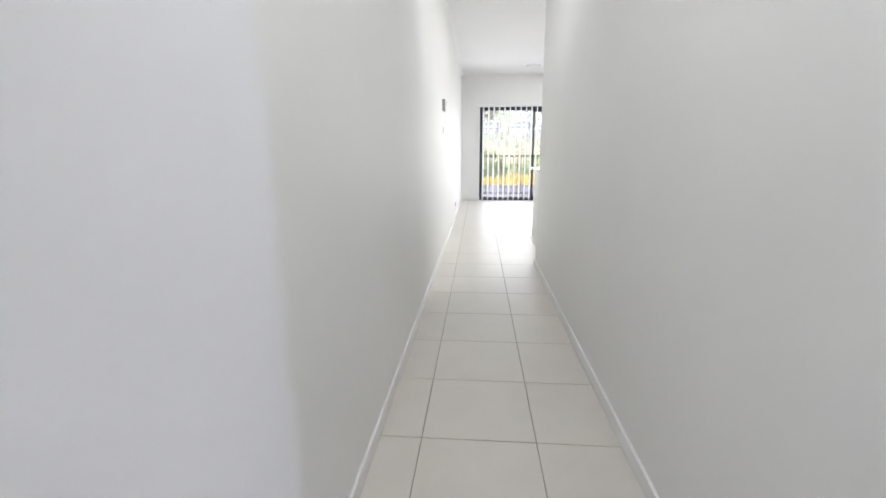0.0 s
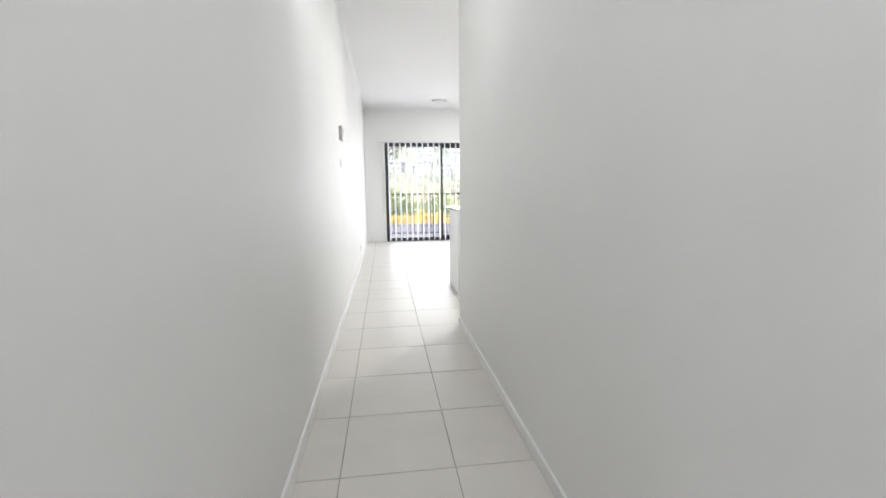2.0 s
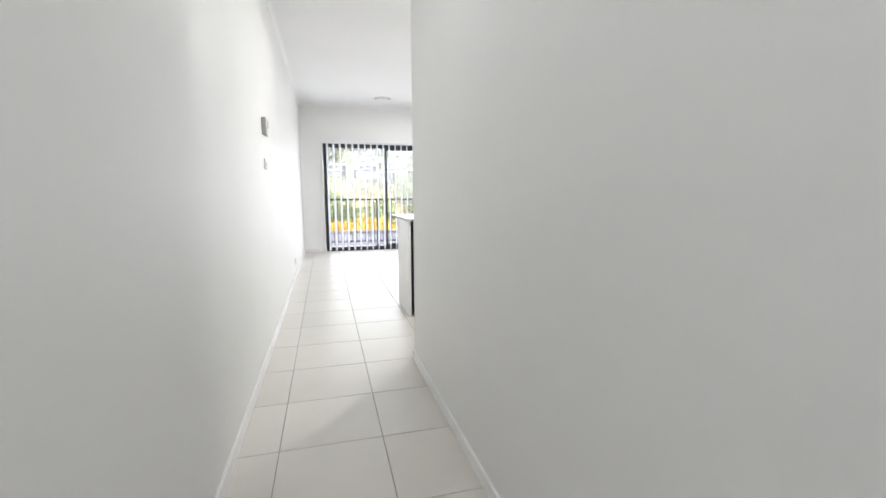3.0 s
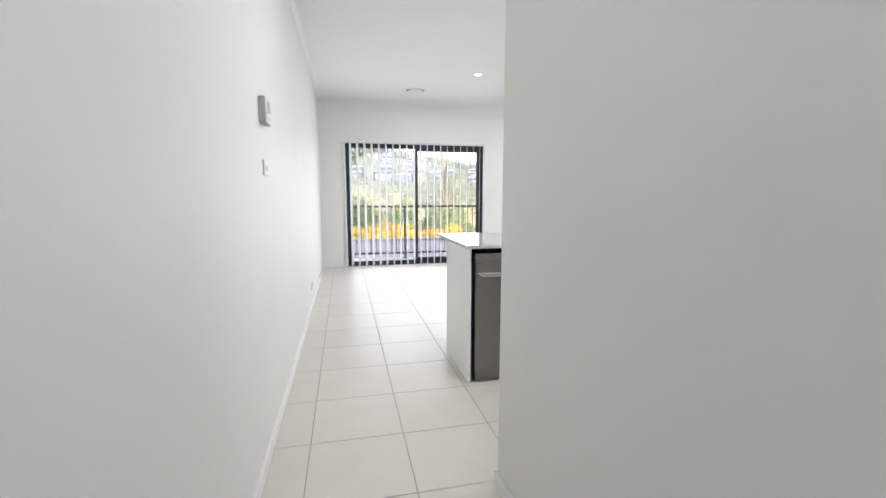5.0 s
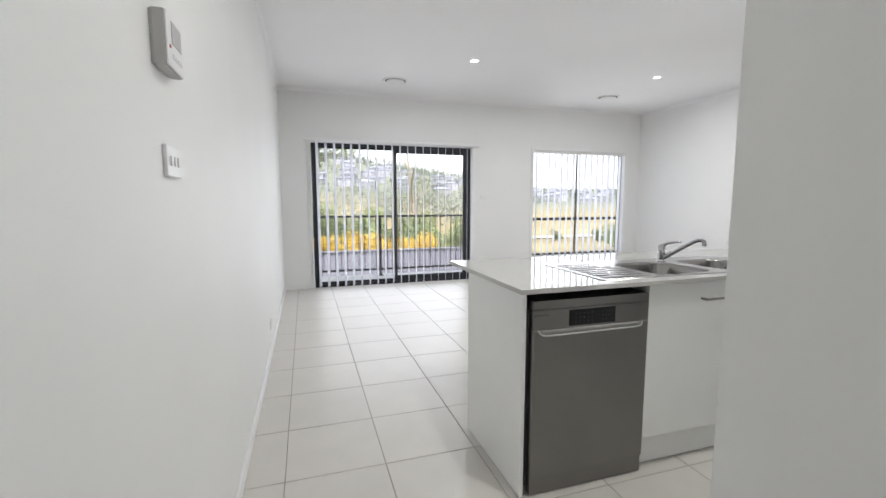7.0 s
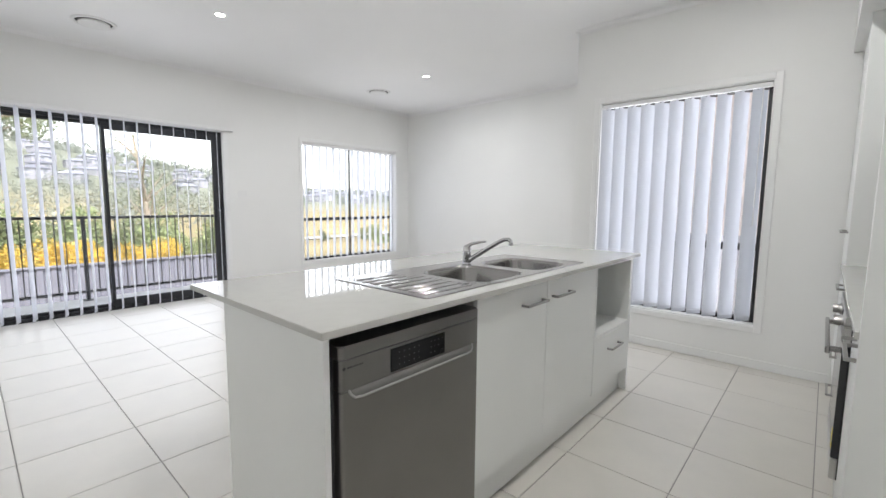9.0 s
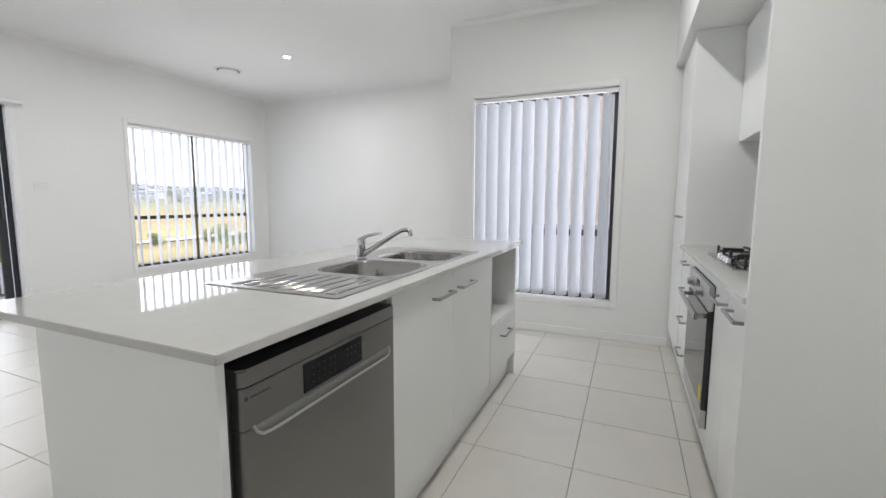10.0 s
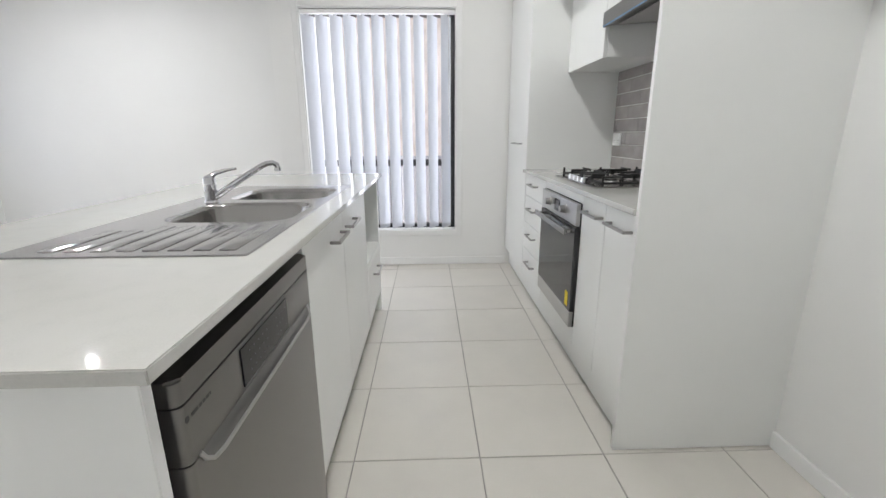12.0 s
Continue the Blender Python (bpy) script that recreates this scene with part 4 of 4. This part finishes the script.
for (x0, y0), (x1, y1) in zip(px, px[1:]):
    v = [bm.verts.new(p) for p in ((x0, y0, -1.76), (x1, y1, -1.76), (x1, y1 + 1.8, -1.76), (x0, y0 + 1.8, -1.76))]
    bm.faces.new(v)
solo("pavement", bm, M_CONC, "pale concrete path behind the fence", "pavement", "structure")
bm = bmesh.new()
for k in range(16):
    x0, x1 = -10 + 14 * k, -10 + 14 * (k + 1)
    f = lambda x: 62 + 0.10 * x + 6 * math.sin(x * 0.03)
    v = [bm.verts.new((x, f(x) + d, rise(x, f(x) + d) + 0.25)) for x, d in ((x0, 0), (x1, 0), (x1, 6), (x0, 6))]
    bm.faces.new(v)
solo("road", bm, M_CONC, "pale new road across the field", "road", "structure")

# balcony
solo("balcony_slab", bx(-1.2, 3.3, YN + 0.2, 7.05, -0.30, -0.045, bev=0.004), M_BALC, "pale tiled balcony slab outside the sliding door", "balcony", "structure")
bal = thing("balustrade", (1.0, 6.9, -0.045), "black powder-coated aluminium balcony balustrade", "balustrade")
part("top_rail", bx(-1.2, 3.28, 6.87, 6.93, 0.975, 1.01, bev=0.004), M_BLACK, bal)
part("bottom_rail", bx(-1.2, 3.28, 6.885, 6.915, 0.05, 0.085, bev=0.003), M_BLACK, bal)
for x in (-1.15, 0.10, 1.36, 3.25):
    p = part("post", bx(x - 0.02, x + 0.02, 6.88, 6.92, -0.045, 0.975, bev=0.002), M_BLACK, bal)
    part("base_plate", bx(x - 0.05, x + 0.05, 6.85, 6.95, -0.045, -0.033, bev=0.002), M_BLACK, p)
me = finish("baluster", bx(-0.0055, 0.0055, -0.008, 0.008, 0.085, 0.975), M_BLACK)
for k in range(44):
    x = -1.08 + 0.0985 * k
    if min(abs(x - q) for q in (-1.15, 0.10, 1.36, 3.25)) > 0.03:
        ob = new("baluster", me)
        ob.parent = bal
        ob.location = Vector((x, 6.9, 0)) - ORIGIN[bal.name]

# steel panel fence below the balcony
fen = thing("boundary_fence", (4, 10.6, -1.8), "grey ribbed steel boundary fence below the balcony", "fence")
def ribs(n, pitch, d):
    out = []
    for k in range(n):
        x = k * pitch
        out += [(x, 0), (x + pitch * 0.38, 0), (x + pitch * 0.5, d), (x + pitch * 0.88, d)]
    out.append((n * pitch, 0))
    return out
prof = ribs(12, 0.2, 0.035)
bm = prism(bmesh.new(), prof + [(x, y + 0.002) for x, y in prof[::-1]], "z", -1.78, -0.03)
sheet = finish("panel", bm, M_FENCE)
capm = finish("capping", bx(0, 2.4, -0.025, 0.06, -0.045, -0.005, bev=0.004, seg=1), M_FENCE)
for k in range(8):
    x, y = -14.2 + 2.4 * k, 10.6 - 0.012 * (k - 6) ** 2
    for nm, m in (("panel", sheet), ("capping", capm)):
        ob = new(nm, m)
        ob.parent = fen
        ob.location = Vector((x, y, 0)) - ORIGIN[fen.name]

# neighbour beyond the kitchen window
nb = thing("neighbour_house", (8.6, 0, -1.8), "neighbouring brick house wall outside the kitchen window", "house")
part("wall", bx(8.2, 9.0, -9, 3.3, -1.8, 3.4), M_PINK, nb)
part("roof", prism(bmesh.new(), [(7.7, 3.3), (9.6, 4.4), (9.6, 4.25), (7.7, 3.15)], "y", -9.4, 3.7), M_ROOF, nb)
part("gutter", bx(7.62, 7.74, -9.4, 3.7, 3.2, 3.32, bev=0.02), M_FENCE, nb)
nf = thing("side_fence", (6.6, 0, -1.8), "pale steel fence along the side of the house", "fence")
sm = finish("panel", prism(bmesh.new(), [(y, x) for x, y in prof] + [(y + 0.002, x) for x, y in prof[::-1]], "z", -1.78, 0.85), M_RENDER)
for k in range(4):
    ob = new("panel", sm)
    ob.parent = nf
    ob.location = Vector((6.6, -6 + 2.4 * k, 0)) - ORIGIN[nf.name]


def leaf_cloud(bm, rnd, centres, n, size, flat=0.7):
    """Many small leaf clumps scattered through round masses."""
    for _ in range(n):
        c, r = rnd.choice(centres)
        d = Vector((rnd.gauss(0, 1), rnd.gauss(0, 1), rnd.gauss(0, 1) * flat))
        p = c + d.normalized() * r * rnd.uniform(0.35, 1.0) ** 0.6
        s = size * rnd.uniform(0.5, 1.3)
        q = Euler((rnd.uniform(0, 6.3), rnd.uniform(0, 6.3), rnd.uniform(0, 6.3))).to_matrix()
        vs = [bm.verts.new(p + q @ Vector(v)) for v in ((-s, 0, 0), (0, -s * 0.32, 0.1 * s), (s, 0, 0), (0, s * 0.32, -0.1 * s))]
        bm.faces.new(vs)


def gum(name, at, h, seed, label, spread=0.3, leaves=2600, size=0.22, group="gum trees"):
    rnd = random.Random(seed)
    at = Vector(at)
    th = thing(name, at, label, "tree", group)
    bm = bmesh.new()
    pts, lean = [], Vector((rnd.uniform(-0.06, 0.06), rnd.uniform(-0.06, 0.06), 0)) * h
    for k in range(7):
        u = k / 6
        pts.append(at + Vector((0, 0, h * 0.75 * u)) + lean * u * u + Vector((rnd.uniform(-1, 1), rnd.uniform(-1, 1), 0)) * h * 0.006)
    tube(bm, pts, [h * 0.022 * (1 - 0.75 * k / 6) for k in range(7)], 8)
    part("trunk", bm, M_BARK, th, smooth=True)
    centres = []
    for k in range(9):
        u = rnd.uniform(0.42, 1.0)
        base = pts[min(int(u * 6), 6)]
        a = rnd.uniform(0, 6.3)
        tip = base + Vector((math.cos(a), math.sin(a), 0)) * h * spread * rnd.uniform(0.35, 0.9) + Vector((0, 0, h * rnd.uniform(0.08, 0.22)))
        bm = tube(bmesh.new(), [base, (base + tip) / 2 + Vector((0, 0, h * 0.01)), tip], [h * 0.008, h * 0.005, h * 0.002], 6)
        part("limb", bm, M_BARK, th, smooth=True)
        centres.append((tip, h * rnd.uniform(0.07, 0.13)))
        centres.append(((base + tip) / 2 + Vector((0, 0, h * 0.05)), h * rnd.uniform(0.05, 0.09)))
    bm = bmesh.new()
    leaf_cloud(bm, rnd, centres, leaves, size)
    part("crown", bm, M_LEAF, th)
    return th


g1 = gum("gum_tree", (-1.2, 27, rise(-1.2, 27)), 13, 3, "tall pale-trunked gum tree with a loose crown", spread=0.4, leaves=15000, size=0.10)
g2 = gum("gum_tree", (9.2, 36, rise(9.2, 36)), 12.5, 8, "slender gum tree with thin grey-green foliage", 0.24, 2600, 0.085)
g3 = gum("gum_tree", (-2.5, 46, rise(-2.5, 46)), 12, 15, "gum tree with a broken open crown", 0.33, 5500, 0.10)
rnd = random.Random(5)
for i in range(16):
    x, y = rnd.uniform(-26, 26), rnd.uniform(46, 88)
    if x > 0.05 * y:
        continue
    copy_thing((g2, g3)[i % 2], pose(x, y, rise(x, y), 0, 0, rnd.uniform(0, 360)) @ Matrix.Scale(rnd.uniform(0.6, 0.95), 4))


def bush(name, at, r, h, seed, material, label, cat, group, n, size, stems=True):
    rnd = random.Random(seed)
    at = Vector(at)
    th = thing(name, at, label, cat, group)
    centres = []
    bm = bmesh.new()
    for k in range(9):
        a, d = rnd.uniform(0, 6.3), rnd.uniform(0, 0.75) * r
        z = h * rnd.uniform(0.3, 0.85)
        tip = at + Vector((d * math.cos(a), d * math.sin(a), z))
        tube(bm, [at, (at + tip) / 2 + Vector((0, 0, 0.1 * h)), tip], [0.03 * h, 0.02 * h, 0.006 * h], 5)
        centres.append((tip, r * rnd.uniform(0.28, 0.5)))
    part("stems", bm, M_BARK, th)
    bm = bmesh.new()
    leaf_cloud(bm, rnd, centres, n, size, 0.8)
    part("foliage", bm, material, th)
    return th


w1 = bush("wattle_bush", (-1.0, 15.0, -1.8), 1.3, 2.5, 21, M_WATTLE, "golden flowering wattle bush beyond the fence", "bush", "wattle bushes", 6500, 0.05)
w2b = bush("wattle_bush", (2.0, 15.6, -1.8), 1.0, 1.9, 22, M_WATTLE, "golden flowering wattle bush beyond the fence", "bush", "wattle bushes", 4500, 0.048)
b1 = bush("green_bush", (0.8, 19, rise(0.8, 19)), 1.9, 3.4, 31, M_BUSH, "dense green native bush", "bush", "green bushes", 5000, 0.10)
b2 = bush("green_bush", (4.6, 21, rise(4.6, 21)), 1.6, 2.8, 32, M_BUSH, "dense green native bush", "bush", "green bushes", 4200, 0.095)
bush("garden_shrub", (2.55, 9.6, -1.8), 0.42, 1.05, 41, M_BUSH, "small pale green shrub against the fence", "bush", "", 420, 0.07)
rnd = random.Random(9)
for i in range(9):
    x = -5.5 + 1.25 * i + rnd.uniform(-0.4, 0.4)
    y = 15.2 + rnd.uniform(-0.5, 1.6)
    if not (-1.9 < x < 2.9 and i % 3 == 0):
        copy_thing((w1, w2b)[i % 2], pose(x, y, -1.9, 0, 0, rnd.uniform(0, 360)) @ Matrix.Scale(rnd.uniform(0.7, 1.05), 4))
for i in range(34):
    y = rnd.uniform(19, 58)
    x = rnd.uniform(-0.28, 0.42) * y
    copy_thing((b1, b2)[i % 2], pose(x, y, rise(x, y) - 0.2, 0, 0, rnd.uniform(0, 360)) @ Matrix.Scale(rnd.uniform(0.8, 1.5) * (1.0 if x < 0.15 * y else 0.8), 4))
for i in range(5):
    y = rnd.uniform(38, 70)
    x = rnd.uniform(0.62, 0.98) * y
    copy_thing(b2, pose(x, y, rise(x, y) - 0.2, 0, 0, rnd.uniform(0, 360)) @ Matrix.Scale(rnd.uniform(0.6, 1.0), 4))


def house(at, w, d, h, seed, label):
    """A far suburban house: rendered walls, hipped roof with eaves, windows and a garage door."""
    rnd = random.Random(seed)
    x, y, z = at
    th = thing("hillside_house", at, label, "house", "houses on the hillside")
    body = part("wall", bx(x - w / 2, x + w / 2, y - d / 2, y + d / 2, z - 2, z + h), M_RENDER, th)
    e, rh = 0.6, 1.9
    bm = bmesh.new()
    lo = [bm.verts.new(p) for p in ((x - w / 2 - e, y - d / 2 - e, z + h), (x + w / 2 + e, y - d / 2 - e, z + h), (x + w / 2 + e, y + d / 2 + e, z + h), (x - w / 2 - e, y + d / 2 + e, z + h))]
    hi = [bm.verts.new(p) for p in ((x - w / 2 + d * 0.45, y, z + h + rh), (x + w / 2 - d * 0.45, y, z + h + rh))]
    for f in ((lo[0], lo[1], hi[1], hi[0]), (lo[2], lo[3], hi[0], hi[1]), (lo[1], lo[2], hi[1]), (lo[3], lo[0], hi[0]), (lo[3], lo[2], lo[1], lo[0])):
        bm.faces.new(f)
    part("roof", bm, M_ROOF, th)
    n = max(2, int(w / 3.2))
    for f in range(2 if h > 4 else 1):
        for k in range(n):
            cx = x - w / 2 + w * (k + 0.5) / n
            ww = rnd.choice((0.5, 0.7, 0.9))
            part("window", bx(cx - ww, cx + ww, y - d / 2 - 0.06, y - d / 2, z + 0.9 + 2.8 * f, z + 2.3 + 2.8 * f), M_HWIN, th)
    return th


hs = [house((-40, 420, rise(-40, 420)), 14, 10, 5.6, 1, "two storey rendered house on the hillside"),
      house((60, 380, rise(60, 380)), 16, 9, 3.0, 2, "single storey rendered house on the hillside"),
      house((110, 450, rise(110, 450)), 12, 9, 5.6, 4, "two storey rendered house with a dark roof")]
for i in range(105):
    row, col = i // 15, i % 15
    y = 335 + 31 * row + rnd.uniform(-9, 9)
    x = (-0.12 + 1.2 * (col + rnd.uniform(0.15, 0.85)) / 15) * y
    if all((x - q.location.x) ** 2 + (y - q.location.y) ** 2 > 400 for q in hs[:3]):
        copy_thing(hs[i % 3], pose(x, y, rise(x, y), 0, 0, rnd.uniform(-25, 25)))
# woods on the hill and skyline, beyond counting
bm = bmesh.new()
for i in range(330):
    y = rnd.uniform(610, 720)
    x = rnd.uniform(-0.3, 0.5) * y if i % 5 else rnd.uniform(0.5, 1.1) * y
    z = rise(x, y)
    hh = rnd.uniform(9, 20) * (1 if x < 0.45 * y else 0.4)
    leaf_cloud(bm, rnd, [(Vector((x, y, z + hh * 0.6)), hh * 0.42), (Vector((x + 2, y, z + hh * 0.35)), hh * 0.36)], 55, 2.0, 0.9)
for i in range(900):
    y = rnd.uniform(300, 610)
    x = rnd.uniform(-0.1, 1.0) * y
    z = rise(x, y)
    hh = rnd.uniform(4, 9)
    leaf_cloud(bm, rnd, [(Vector((x, y, z + hh * 0.6)), hh * 0.42), (Vector((x + 1, y, z + hh * 0.3)), hh * 0.4)], 50, 0.65, 0.9)
for i in range(120):
    y = rnd.uniform(110, 290)
    x = rnd.uniform(-0.3, 0.45) * y
    z = rise(x, y)
    hh = rnd.uniform(6, 12)
    leaf_cloud(bm, rnd, [(Vector((x, y, z + hh * 0.6)), hh * 0.42), (Vector((x + 1, y, z + hh * 0.3)), hh * 0.4)], 200, 0.5, 0.9)
solo("far_woods", bm, M_FAR, "gum woods along the hill, distance haze greyed into their colour", "trees", "stuff")

# ---- tiles, piece by piece ----
def tile_mesh(name, w, d, h, bev, material):
    """A flat tile with an eased upper edge; its top lies at z = 0."""
    bm = bmesh.new()
    a = [bm.verts.new((sx * w / 2, sy * d / 2, -h)) for sx, sy in ((-1, -1), (1, -1), (1, 1), (-1, 1))]
    b = [bm.verts.new((sx * w / 2, sy * d / 2, -bev)) for sx, sy in ((-1, -1), (1, -1), (1, 1), (-1, 1))]
    c = [bm.verts.new((sx * (w / 2 - bev), sy * (d / 2 - bev), 0)) for sx, sy in ((-1, -1), (1, -1), (1, 1), (-1, 1))]
    for p, q in ((a, b), (b, c)):
        for k in range(4):
            bm.faces.new((p[k], p[(k + 1) % 4], q[(k + 1) % 4], q[k]))
    bm.faces.new(c)
    return finish(name, bm, material)


tm = tile_mesh("floor_tile", TP - 0.0045, TP - 0.0045, 0.009, 0.0012, M_TILE)
rnd = random.Random(2)
inside = ((XW, XR, YS, 0.1), (XW, XK, 0.0, YJ), (XR + 0.09, XK, YB, 0.0), (XW, XE, YJ, YN))
for i in range(-1, 14):
    for j in range(-16, 14):
        x, y = (i + 0.5) * TP, (j + 0.5) * TP
        h = TP / 2
        if any(x + h > r[0] + 0.01 and x - h < r[1] - 0.01 and y + h > r[2] + 0.01 and y - h < r[3] - 0.01 for r in inside):
            ob = new("tile", tm)
            ob.parent = floor
            ob.location = (x, y, rnd.uniform(-0.0003, 0.0003))
            ob.rotation_euler = (0, 0, radians(90) * rnd.randrange(4))

# splashback
sp = solo("splashback", bx(1.855, PX0 - 0.001, YB, YB + 0.004, 0.90, 1.62), M_WGROUT, "taupe glazed brick tiles in running bond with white joints", "splashback", "structure")
SW, SH = 0.30, 0.0805
cache = {}
for r in range(9):
    z = 0.9035 + SH * (r + 0.5)
    x = 3.466 + SW - (0.0 if r % 2 else SW / 2)
    while x > 1.86:
        x0, x1 = max(x - SW, 1.856), min(x, PX0 - 0.002)
        x -= SW
        if x1 - x0 < 0.008 or z - SH / 2 > 1.58:
            continue
        w = round(x1 - x0 - 0.004, 3)
        if w not in cache:
            cache[w] = tile_mesh("splash_tile", w, SH - 0.004, 0.006, 0.0012, M_SUBWAY)
        ob = new("tile", cache[w])
        ob.parent = sp
        ob.matrix_basis = Matrix.Translation(((x0 + x1) / 2, YB + 0.0085, z)) @ Matrix.Rotation(radians(-90), 4, "X")
